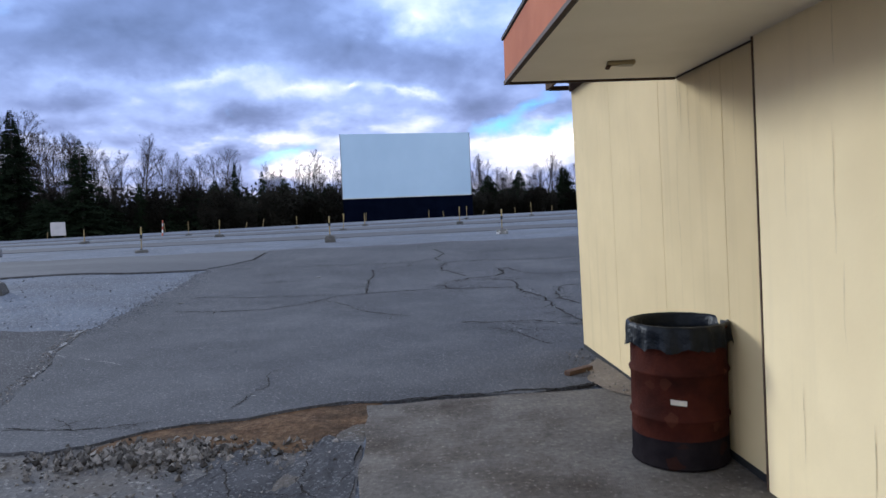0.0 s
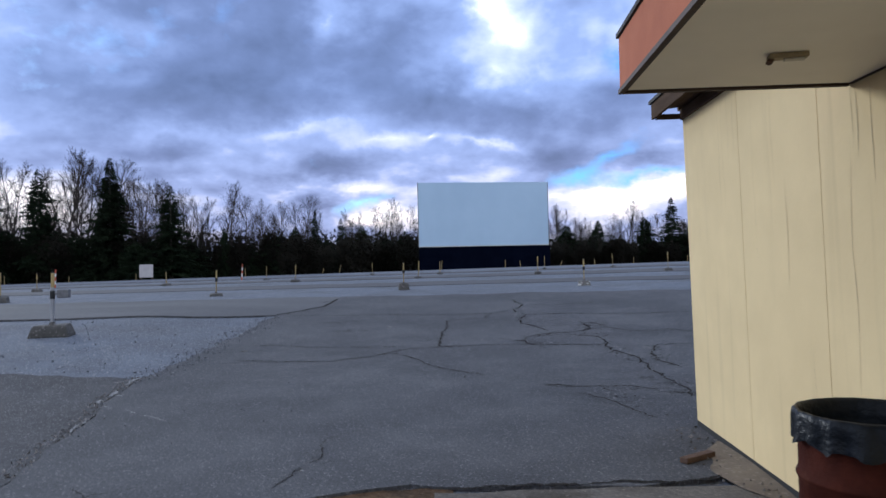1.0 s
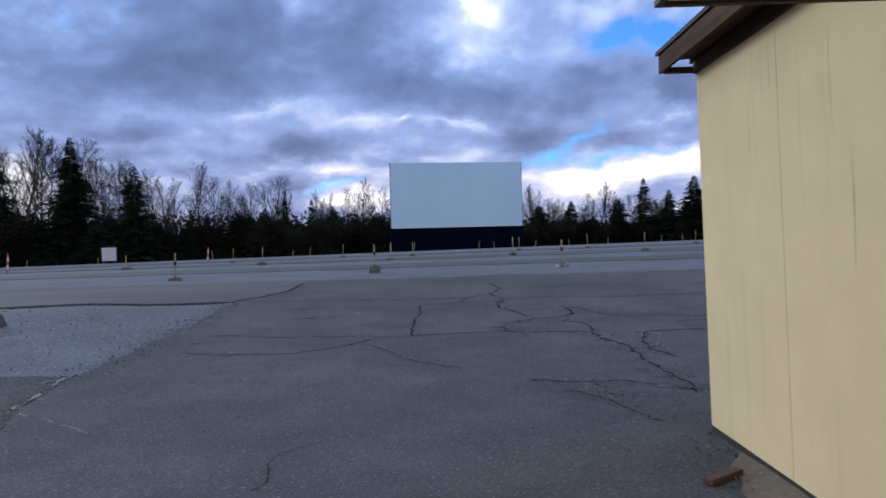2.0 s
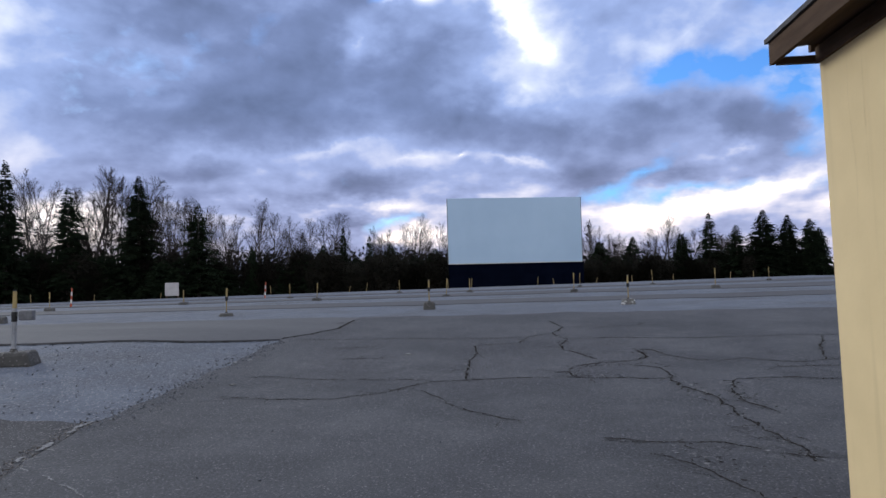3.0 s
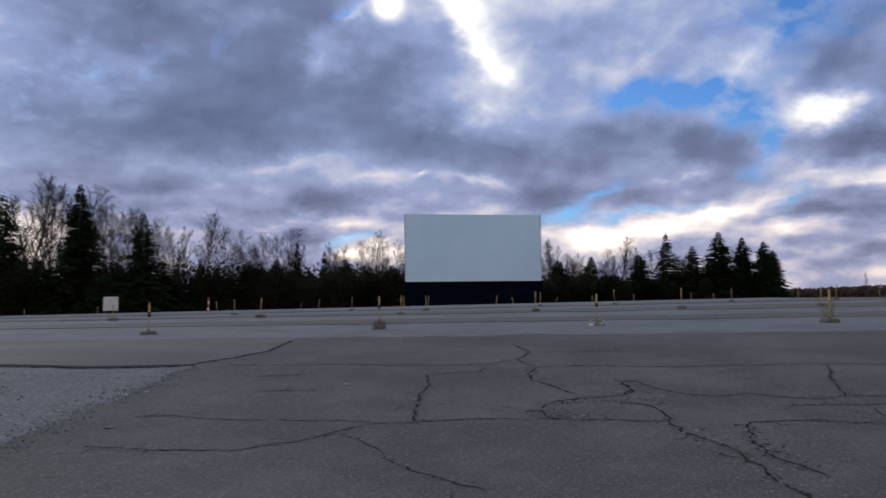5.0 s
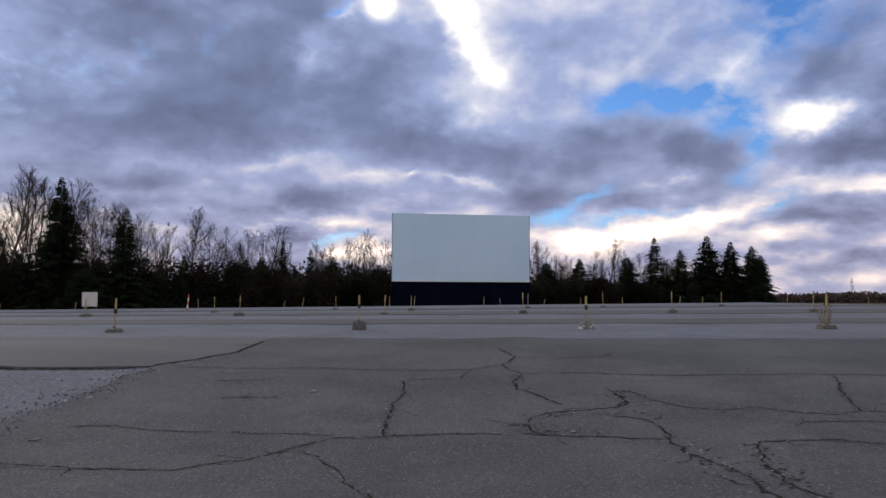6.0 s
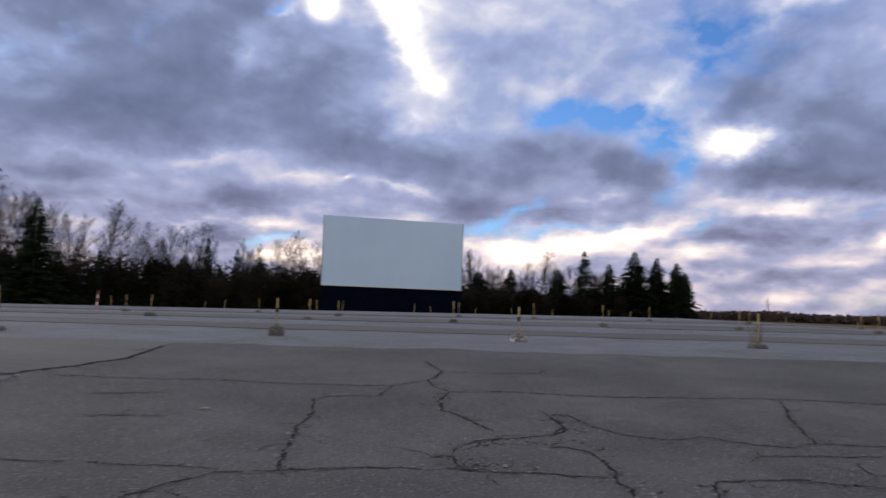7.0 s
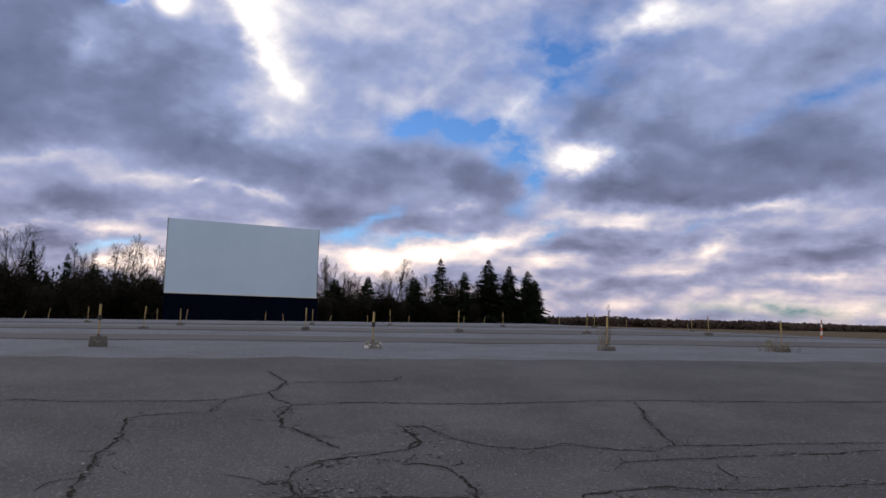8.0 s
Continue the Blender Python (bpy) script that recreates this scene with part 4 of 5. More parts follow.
# open cracks and long drip lines in the siding
for y, z0, z1, w0 in ((5.21, 0.75, 2.1, 1.6), (5.12, 2.0, 2.36, 2.2), (4.99, 1.85, 2.34, 2.4), (5.17, 2.05, 2.36, 1.6), (4.80, 2.0, 2.36, 1.8), (4.66, 1.9, 2.36, 1.6), (4.38, 1.7, 2.36, 1.4), (5.97, 1.3, 2.0, 1.8),
                      (7.10, 1.85, 2.72, 1.8), (6.78, 2.3, 2.74, 1.8), (6.90, 2.2, 2.76, 1.6), (6.13, 2.0, 2.6, 1.6), (5.70, 0.6, 1.0, 1.4), (6.45, 1.5, 2.66, 1.2), (7.02, 1.9, 2.7, 1.3), (7.5, 2.0, 2.7, 1.2), (7.66, 1.7, 2.72, 1.0), (6.19, 1.6, 2.6, 1.0)):
    sh = Shape()
    vs = []
    for i in range(25):
        z = z0 + (z1 - z0) * i / 24
        w = 0.75 * w0 * (0.0006 + 0.0016 * random.random()) * math.sin(math.pi * (0.08 + 0.84 * i / 24))
        c = y + 0.03 * noise.noise((y * 9, z * 2.2, 3))
        vs += [(wall_x(z) - 0.002, c - w, z), (wall_x(z) - 0.002, c + w, z)]
    sh.add(vs, [(2 * i, 2 * i + 1, 2 * i + 3, 2 * i + 2) for i in range(24)])
    part("drip_line", sh, DRIP, building)
# main roof: deck with an open overhang, fascia boards, end board with a gap
EX, EY = 1.50, 8.14


def roof_z(x):
    return 2.95 + (x - EX) * 0.10


def slope(x0, x1, y0, y1, low, high):
    return Shape().add([(x, y, roof_z(x) + dz) for dz in (low, high) for x, y in ((x0, y0), (x1, y0), (x1, y1), (x0, y1))],
                       [(3, 2, 1, 0), (4, 5, 6, 7), (0, 1, 5, 4), (1, 2, 6, 5), (2, 3, 7, 6), (3, 0, 4, 7)])


part("roof", slope(EX - 0.02, 8.2, -6.2, EY + 0.02, 0.0, 0.03), ROOFING, building, "dark flat-pitched roofing")
part("fascia", slope(EX, EX + 0.03, 5.25, EY, -0.145, -0.004), EAVE_WOOD, building, "weathered dark brown eave board")
part("end_board", Shape().box((EX + 0.034, EY - 0.05, 2.80), (7.9, EY - 0.012, 2.845)), DARKTRIM, building, "dark board under the gable overhang")
part("rake_board", slope(1.74, 8.1, EY - 0.045, EY - 0.006, -0.10, -0.004), EAVE_WOOD, building)
part("soffit_board", slope(EX + 0.034, 1.76, 5.25, 7.99, -0.09, -0.06), EAVE_WOOD, building)
# added dark band, in place of a soft darkening along the wall top
part("frieze", leaning(-0.02, 0.05, 5.25, 8.0, 2.765, 2.862), EAVE_WOOD, building, "dark brown band along the wall top below the eave")
part("ceiling", Shape().box((1.96, -5.86, 2.862), (7.86, 7.86, 2.9)), SOFFIT, building)

# canopy over the walk
CX, CY, CZ = 0.60, 5.17, 2.375
canopy = thing("canopy", "flat canopy with terracotta fascia and cream soffit fixed to the wall", "canopy", at=(0, 0, 0))
part("soffit", Shape().box((CX + 0.03, -4.0, CZ), (1.745, CY - 0.03, CZ + 0.02)), SOFFIT, canopy, "cream painted soffit")
part("fascia", Shape().box((CX, -4.0, CZ + 0.012), (CX + 0.028, CY, CZ + 0.275), 0.003), TERRACOTTA, canopy, "terracotta painted board")
part("end_fascia", Shape().box((CX + 0.03, CY - 0.028, CZ + 0.012), (1.742, CY, CZ + 0.275), 0.003), TERRACOTTA, canopy, "terracotta painted board")
part("drip_edge", Shape().box((CX - 0.008, -4.0, CZ - 0.012), (CX + 0.022, CY + 0.008, CZ + 0.010)), DARKTRIM, canopy, "dark metal drip edge")
part("end_drip_edge", Shape().box((CX + 0.024, CY - 0.02, CZ - 0.012), (1.742, CY + 0.008, CZ + 0.010)), DARKTRIM, canopy)
part("deck", Shape().box((CX - 0.012, -4.02, CZ + 0.278), (1.745, CY + 0.012, CZ + 0.30)), ROOFING, canopy, "dark roofing")
part("wall_trim", Shape().box((1.735, 4.13, CZ - 0.008), (1.748, CY - 0.03, CZ - 0.002)), DARKTRIM, canopy)

lamp = thing("ceiling_lamp", "small tan lamp fixture on the canopy soffit", "lamp", at=(1.19, 4.58, CZ))
part("base_plate", Shape().box((-0.11, -0.04, -0.045), (0.11, 0.04, -0.001), 0.008), LAMP_TAN, lamp, "tan metal base")
part("lamp_holder", Shape().tube((-0.095, -0.01, -0.045), (-0.115, -0.03, -0.085), 0.018, 0.020, 12), WOOD, lamp, "dark lamp holder")
part("bulb_cover", Shape().tube((-0.02, 0, -0.05), (0.09, 0, -0.052), 0.018, 0.018, 10), GLASS_JAR, lamp)
lamp.rotation_euler = (0, 0, radians(-8))
lamp.scale = (0.72, 0.72, 0.50)

# ---- barrel used as a bin ----
BX, BY = 1.515, 4.65
barrel = thing("barrel", "rust-red steel barrel lined with a black plastic bag", "barrel", at=(BX, BY, 0.001))
barrel.rotation_euler = (0, 0, 0.4)
barrel.scale = (0.99, 0.99, 0.945)


def dent(k, a, r, z):
    return r + 0.004 * noise.noise((math.cos(a) * 2, math.sin(a) * 2, z * 3)), z


hoop = [(0.283, 0.18), (0.283, 0.285), (0.292, 0.297), (0.294, 0.305), (0.292, 0.313), (0.283, 0.325), (0.283, 0.565), (0.292, 0.577), (0.294, 0.585), (0.292, 0.593), (0.283, 0.605), (0.283, 0.845), (0.291, 0.855), (0.293, 0.865), (0.288, 0.873), (0.278, 0.87), (0.276, 0.84), (0.276, 0.30)]
part("body", Shape().lathe(hoop, 56, dent), RUST, barrel, "rust-red steel with two rolled hoops")
part("base_band", Shape().lathe([(0.20, 0.012), (0.281, 0.0), (0.291, 0.008), (0.291, 0.02), (0.285, 0.03), (0.285, 0.178), (0.284, 0.183)], 56, dent), BARREL_BASE, barrel, "dark scuffed lower band")


def folds(k, a, r, z):
    f = 0.010 * math.sin(a * 17 + 2 * noise.noise((a, 1, 1))) + 0.014 * noise.noise((math.cos(a) * 5, math.sin(a) * 5, z * 6))
    hang = max(0, k - 5) / 5
    droop = 0.035 * noise.noise((math.cos(a) * 3, math.sin(a) * 3, 9)) + 0.02 * noise.noise((math.cos(a) * 9, math.sin(a) * 9, 2))
    return r + f * (0.25 + hang) + 0.028 * hang * max(0, math.cos(a - 3.9)) ** 3, z + droop * hang


bag_profile = [(0.10, 0.60), (0.20, 0.62), (0.262, 0.70), (0.268, 0.80), (0.272, 0.868), (0.285, 0.888), (0.298, 0.880), (0.300, 0.85), (0.300, 0.81), (0.302, 0.775), (0.305, 0.745)]
part("bag", Shape().lathe(bag_profile, 72, folds), BAG, barrel, "black plastic liner folded over the rim")
sticker = Shape()
vs = []
for i in range(7):
    a = radians(-112 - 9 * (i / 6 - 0.5) * 2) - 0.4
    for j in range(2):
        vs.append((0.2885 * math.cos(a), 0.2885 * math.sin(a), 0.405 + 0.032 * j + 0.008 * i / 6))
sticker.add(vs, [(2 * i, 2 * i + 1, 2 * i + 3, 2 * i + 2) for i in range(6)])
part("sticker", sticker, PAPER, barrel, "small torn pale sticker")

block = thing("wood_block", "short weathered brown wood block on the ground", "wood block", at=(1.455, 6.88, 0.0))
part("block_body", Shape().box((-0.165, -0.036, 0.0), (0.165, 0.036, 0.045), 0.008), WOOD, block)
block.rotation_euler = (0, 0, radians(36))

for k, (x, y) in enumerate(((-1.94, 15.46), (-4.04, 12.96))):
    scrap = Shape().sheet(lambda u, v: ((u - 0.5) * 0.10, (v - 0.5) * 0.06, 0.012 + 0.012 * noise.noise((u * 3 + k, v * 3, 1))), 6, 5, 0.004)
    ob = tagged(part("paper_scrap", scrap, FOOTING_SPLASHED), "crumpled pale paper scrap on the asphalt", "litter", "paper scraps")
    ob.location = (x, y, height(x, y) - 0.004)
    ob.rotation_euler = (0, 0, k * 1.3)


# ---- speaker posts ----
def speaker_post(x, y, tall=0.85, lean=0.0, turn=0.0, style="yellow", block=(0.42, 0.30, 0.17), speakers=0, black=False, paint=None, sink=0.03):
    labels = {"yellow": "yellow-tipped pipe post in a concrete footing on gravel", "red": "red and white striped marker post on gravel", "grey": "grey pipe post with speaker boxes on a concrete footing",
              "plain": "short yellow pipe post standing in gravel"}
    post = thing("speaker_post", labels[style], "post", "speaker posts", at=(x, y, height(x, y) - sink))
    top = 0.0
    if block:
        w, d, hgt = block[0] * 0.86, block[1] * 0.95, block[2]
        sh = Shape().box((-w / 2, -d / 2, -0.03), (w / 2, d / 2, hgt), 0.045)
        sh.v = [(vx * (1 - 0.16 * (vz / hgt) + 0.10 * noise.noise((x, vy * 6, vz * 6))), vy * (1 - 0.16 * (vz / hgt)), vz + 0.04 * noise.noise((vx * 9 + x, vy * 9, vz * 5))) for vx, vy, vz in sh.v]
        part("footing", sh, paint or FOOTING, post, "white-splashed concrete footing" if paint else "")
        top = hgt - 0.005
    tip = Vector((math.sin(lean), 0, math.cos(lean)))
    at = lambda q: Vector((0, 0, top)) + tip * (q * (tall - top))
    if style == "grey":
        part("pipe", Shape().tube(at(0), at(0.72), 0.036, 0.034, 10), GALV, post, "grey pipe")
        part("collar", Shape().tube(at(0), at(0.06), 0.06, 0.042, 10), FOOTING, post)
        part("tip", Shape().tube(at(0.72), at(1.0), 0.032, 0.028, 10), YELLOW_TIP, post, "yellow painted tip")
        part("cap", Shape().tube(at(1.0), at(1.02), 0.030, 0.02, 10), BLACK, post)
    elif style == "red":
        for i in range(5):
            part("band", Shape().tube(at(i / 5), at((i + 1) / 5), 0.05 - 0.004 * i, 0.047 - 0.004 * i, 10), RED if i % 2 == 0 else WHITE, post)
    else:
        low = 0.0 if style == "plain" else 0.62
        if low:
            part("pipe", Shape().tube(at(0), at(low), 0.017, 0.017, 10), YELLOW, post, "")
            part("collar", Shape().tube(at(0), at(0.05), 0.045, 0.034, 10), FOOTING, post)
        part("tip", Shape().tube(at(low), at(1.0), 0.027, 0.025, 10), YELLOW_TIP if low else YELLOW, post, "yellow painted tip")
        part("cap", Shape().tube(at(1.0), at(1.02), 0.031, 0.024, 10), FOOTING, post)
    if black:
        part("band", Shape().tube(at(0.50), at(0.66), 0.042, 0.042, 10), BLACK, post, "black wrapped band")
    for i in range(speakers):
        side = 1 if i == 0 else -1
        c = at(0.60 - 0.10 * i)
        part("bracket", Shape().tube(c, c + Vector((side * 0.10, -0.02, 0)), 0.012, 0.012, 6), SPEAKER, post)
        part("speaker_box", Shape().box(c + Vector((side * 0.10 - 0.01 if side > 0 else -0.27, -0.07, -0.075)), c + Vector((0.29 if side > 0 else -0.09, 0.05, 0.075)), 0.02), SPEAKER, post, "weathered grey speaker box")
    post.rotation_euler = (0, 0, turn)
    return post


speaker_post(-7.55, 13.35, 1.10, 0.02, 0.15, "grey", (0.78, 0.42, 0.20), 1, True, sink=0.035)
# first row
speaker_post(-15.2, 22.9, 0.95, 0.0, 0.2, "yellow", (0.55, 0.34, 0.2))
speaker_post(-8.7, 24.0, 0.84, 0.03, 0.4, "yellow", (0.50, 0.42, 0.10), 0, True)
speaker_post(-2.64, 24.9, 0.90, 0.0, 0.1, "yellow", (0.44, 0.34, 0.24), 0, True)
speaker_post(3.41, 25.3, 0.88, 0.0, -0.2, "yellow", (0.50, 0.30, 0.17), 0, True, FOOTING_SPLASHED)
speaker_post(9.9, 25.5, 0.92, 0.04, 0.3, "yellow", (0.55, 0.36, 0.13))
speaker_post(15.7, 25.5, 0.90, -0.03, 0.0, "yellow", (0.5, 0.34, 0.15))
speaker_post(22.2, 25.2, 0.9, 0.05, 0.5, "yellow", (0.5, 0.34, 0.15))
# second row
for x, y, tall, lean, style, footing in (
    (-27.0, 35.5, 0.85, 0.0, "yellow", (0.45, 0.3, 0.15)), (-20.5, 32.9, 0.85, 0.0, "yellow", (0.5, 0.32, 0.15)), (-22.2, 37.0, 0.98, 0.06, "red", None), (-15.9, 36.2, 0.7, 0.0, "plain", (0.5, 0.3, 0.12)),
    (-9.35, 36.4, 0.86, 0.05, "yellow", (0.5, 0.36, 0.14)), (-3.2, 37.2, 0.86, 0.06, "yellow", (0.5, 0.36, 0.08)), (2.9, 37.4, 0.92, 0.0, "yellow", (0.42, 0.3, 0.16)),
    (9.5, 37.6, 0.95, 0.0, "yellow", (0.5, 0.34, 0.16)), (15.6, 37.4, 0.9, 0.04, "yellow", (0.45, 0.3, 0.15)), (22.0, 37.2, 0.9, -0.05, "yellow", (0.45, 0.3, 0.15)), (28.5, 37.0, 0.95, 0.03, "red", None),
):
    speaker_post(x, y, tall, lean, 0.2 * math.sin(x), style, footing)
# third row
for x, y, tall, lean, style, footing in (
    (-35.0, 46.0, 0.85, 0.0, "plain", None), (-16.2, 48.4, 1.05, 0.07, "red", None), (-13.9, 46.5, 0.9, 0.0, "yellow", (0.4, 0.3, 0.1)), (-7.4, 49.4, 0.85, 0.0, "yellow", (0.4, 0.3, 0.12)), (-2.6, 46.8, 0.85, 0.0, "plain", (0.45, 0.3, 0.14)),
    (4.4, 49.6, 0.9, 0.02, "yellow", (0.4, 0.3, 0.12)), (9.0, 49.5, 0.95, -0.06, "yellow", (0.45, 0.3, 0.12)), (16.3, 49.8, 0.9, 0.0, "yellow", (0.4, 0.3, 0.12)), (22.7, 49.8, 0.9, 0.05, "yellow", (0.4, 0.3, 0.12)), (30.0, 49.6, 0.9, 0.0, "yellow", (0.4, 0.3, 0.12)),
):
    speaker_post(x, y, tall, lean, 0.3 * math.sin(x), style, footing)
# fourth row, on the last crest
for x, lean in ((-42.0, 0.0), (-36.0, 0.0), (-30.0, 0.05), (-20.5, 0.0), (-13.6, 0.22), (-12.2, 0.1), (-5.2, 0.0), (-3.3, 0.05), (2.2, 0.12), (3.5, -0.1), (6.95, 0.3), (9.75, 0.0), (13.15, 0.0), (17.6, 0.1), (19.45, 0.0), (26.0, 0.08), (32.3, 0.0), (38.5, -0.06)):
    speaker_post(x, 61.6 + 0.4 * math.sin(x * 3), 0.64 + 0.16 * math.sin(x * 7), lean + 0.07 * math.sin(x * 5), 0.0, "plain", None)

# ---- dry weeds beside two posts ----
def dry_weeds(x, y, tall, spread, count, seed):
    rnd = random.Random(seed)
    clump = thing("weed_clump", "clump of tall dry weeds growing beside a post", "weeds", "dry weeds", at=(x, y, height(x, y) - 0.03))
    stalks, heads = Shape(), Shape()
    for _ in range(count):
        p = Vector((rnd.gauss(0, spread * 0.4), rnd.gauss(0, spread * 0.4), 0))
        d = Vector((rnd.gauss(0, 0.22), rnd.gauss(0, 0.22), 1)).normalized()
        ln = tall * rnd.uniform(0.35, 1.0)
        mid = p + d * ln * 0.6
        tip = mid + (d + Vector((rnd.gauss(0, 0.25), rnd.gauss(0, 0.25), -0.1))).normalized() * ln * 0.4
        stalks.tube(p, mid, 0.006, 0.004, 3, False)
        stalks.tube(mid, tip, 0.004, 0.002, 3, False)
        for _ in range(3):
            c = mid.lerp(tip, rnd.random())
            q = c + Vector((rnd.gauss(0, 0.05), rnd.gauss(0, 0.05), rnd.uniform(0.0, 0.08)))
            w = (q - c).orthogonal().normalized() * 0.010
            heads.add([c, c.lerp(q, 0.5) + w, q, c.lerp(q, 0.5) - w], [(0, 1, 2, 3)])
    tagged(part("stalks", stalks, WEED, clump), kind="stuff")
    tagged(part("seed_heads", heads, WEED, clump), kind="stuff")


dry_weeds(9.92, 25.66, 0.95, 0.22, 24, 3)
dry_weeds(15.5, 25.6, 0.40, 0.5, 40, 4)

# ---- white board at the edge of the lot ----
board = thing("notice_board", "blank weathered white board on low wooden legs", "sign", at=(-31.3, 65.9, height(-31.3, 65.9) - 0.03))
part("panel", Shape().box((-0.66, -0.03, 0.22), (0.66, 0.03, 1.44), 0.01), BOARD, board, "white painted panel")
for x in (-0.55, 0.55):
    part("leg", Shape().box((x - 0.05, 0.032, -0.05), (x + 0.05, 0.11, 1.3), 0.005), WOOD, board)
part("rail", Shape().box((-0.66, 0.032, 0.26), (-0.61, 0.06, 1.40)), WOOD, board)

# ---- the drive-in screen ----
ax, ay, bx_, by_ = -7.0, 83.9, 8.5, 86.8
wide = math.hypot(bx_ - ax, by_ - ay)
screen = thing("drive_in_screen", "large pale blue-white outdoor film screen above a black skirt", "screen", at=(ax, ay, 0))
screen.rotation_euler = (0, 0, math.atan2(by_ - ay, bx_ - ax))
S0, S1 = 3.48, 11.03
cols, rws = 8, 4
for i in range(cols):
    for j in range(rws):
        part("screen_panel", Shape().box((wide * i / cols + 0.001, 0.0, S0 + (S1 - S0) * j / rws + 0.001), (wide * (i + 1) / cols - 0.001, 0.10, S0 + (S1 - S0) * (j + 1) / rws - 0.001), 0.001), SCREEN, screen)
part("backing", Shape().box((0.02, 0.104, S0), (wide - 0.02, 0.18, S1 - 0.02)), SCREEN, screen)
part("bottom_edge", Shape().box((-0.02, -0.05, S0 - 0.09), (wide + 0.02, 0.10, S0 - 0.004), 0.01), WHITE, screen, "white lower edge")
part("side_trim", Shape().box((wide + 0.004, -0.03, S0), (wide + 0.06, 0.2, S1), 0.01), SPEAKER, screen, "grey edge trim")
part("side_trim", Shape().box((-0.06, -0.03, S0), (-0.004, 0.2, S1), 0.01), SPEAKER, screen)
nb = 10
for i in range(nb):
    part("skirt_panel", Shape().box((wide * i / nb + 0.001, -0.02, 0.1), (wide * (i + 1) / nb + (0.14 if i == nb - 1 else -0.001), 0.06, S0 - 0.094)), SKIRT, screen, "black skirt panel" if i == 0 else "")
for i in range(6):
    x = 0.6 + (wide - 1.2) * i / 5
    part("upright", Shape().box((x - 0.12, 0.2, 0.0), (x + 0.12, 0.5, S1 - 0.2)), GALV, screen)
    part("brace", Shape().tube((x, 0.45, S1 - 2.5), (x, 4.2, 0.1), 0.09, 0.09, 6), GALV, screen)


# ---- trees ----
def bare_tree(seed, tall, low, wide, leaders):
    """Trunk and limbs in one mesh, the finer branches and twigs in another: a leader or two, ascending limbs, spreading twigs."""
    rnd = random.Random(seed)
    wood, twigs = Shape(), Shape()

    def blade(a, b, w):
        v = Vector((rnd.gauss(0, 1), rnd.gauss(0, 1), rnd.gauss(0, 1))).cross(b - a).normalized() * w
        twigs.add([a - v, a + v, b + v * 0.4, b - v * 0.4], [(0, 1, 2, 3)])

    def limb(p, d, length, r, level, start):
        n = (10, 6, 4, 2, 1)[level]
        pts, d = [p], d.copy()
        for _ in range(n):
            wander = (0.045, 0.11, 0.12, 0.12, 0.1)[level]
            d = (d + Vector((rnd.gauss(0, wander), rnd.gauss(0, wander), rnd.gauss((0.02, 0.10, 0.07, 0.05, 0)[level], wander * 0.6)))).normalized()
            pts.append(pts[-1] + d * length / n)
        thick = [r * (1 - 0.80 * i / n) for i in range(n + 1)]
        for i in range(n):
            a, b = pts[i], pts[i + 1]
            if level == 0:
                wood.tube(a, b, thick[i], thick[i + 1], 6, False)
            elif level == 1:
                wood.tube(a, b, max(thick[i], 0.022), max(thick[i + 1], 0.016), 4, False)
            elif level == 2:
                twigs.tube(a, b, max(thick[i], 0.014), max(thick[i + 1], 0.009), 3, False)
            else:
                blade(a, b, 0.009 if level == 3 else 0.006)
        if level == 4:
            return
        kids = (18, 7, 5, 4)[level]
        for k in range(kids):
            f = start + (1 - start) * (k + rnd.random()) / kids
            i = min(n - 1, int(f * n))
            q = pts[i].lerp(pts[i + 1], f * n - i)
            along = (pts[i + 1] - pts[i]).normalized()
            a = 2.4 * k + rnd.gauss(0, 0.6)
            s = along.orthogonal().normalized()
            out = s * math.cos(a) + along.cross(s) * math.sin(a)
            tilt = rnd.uniform(0.40, 0.85) if level else rnd.uniform(0.55, 0.95) * (1.15 - 0.5 * f)
            nd = along * math.cos(tilt) + out * math.sin(tilt)
            if level == 0:
                g = (f - start) / (1 - start)
                ln = tall * wide * (0.35 + 0.65 * math.sin(math.pi * min(1, 0.25 + 0.72 * g))) * rnd.uniform(0.7, 1.15)
            else:
                ln = length * rnd.uniform(0.36, 0.66) * (1.15 - 0.5 * f)
            limb(q, nd, ln, max(thick[i] * 0.58, 0.01), level + 1, 0.2)

    for k in range(leaders):
        a = 6.283 * k / leaders + rnd.random()
        tilt = 0.03 if leaders == 1 else 0.17
        limb(Vector((0.12 * k, 0, -0.2)), Vector((tilt * math.cos(a), tilt * math.sin(a), 1)).normalized(), tall * rnd.uniform(0.86, 1.0), tall * (0.0130 if leaders == 1 else 0.0100), 0, low)
    return wood, twigs, sorted(v[2] for v in twigs.v)[int(0.985 * len(twigs.v))]


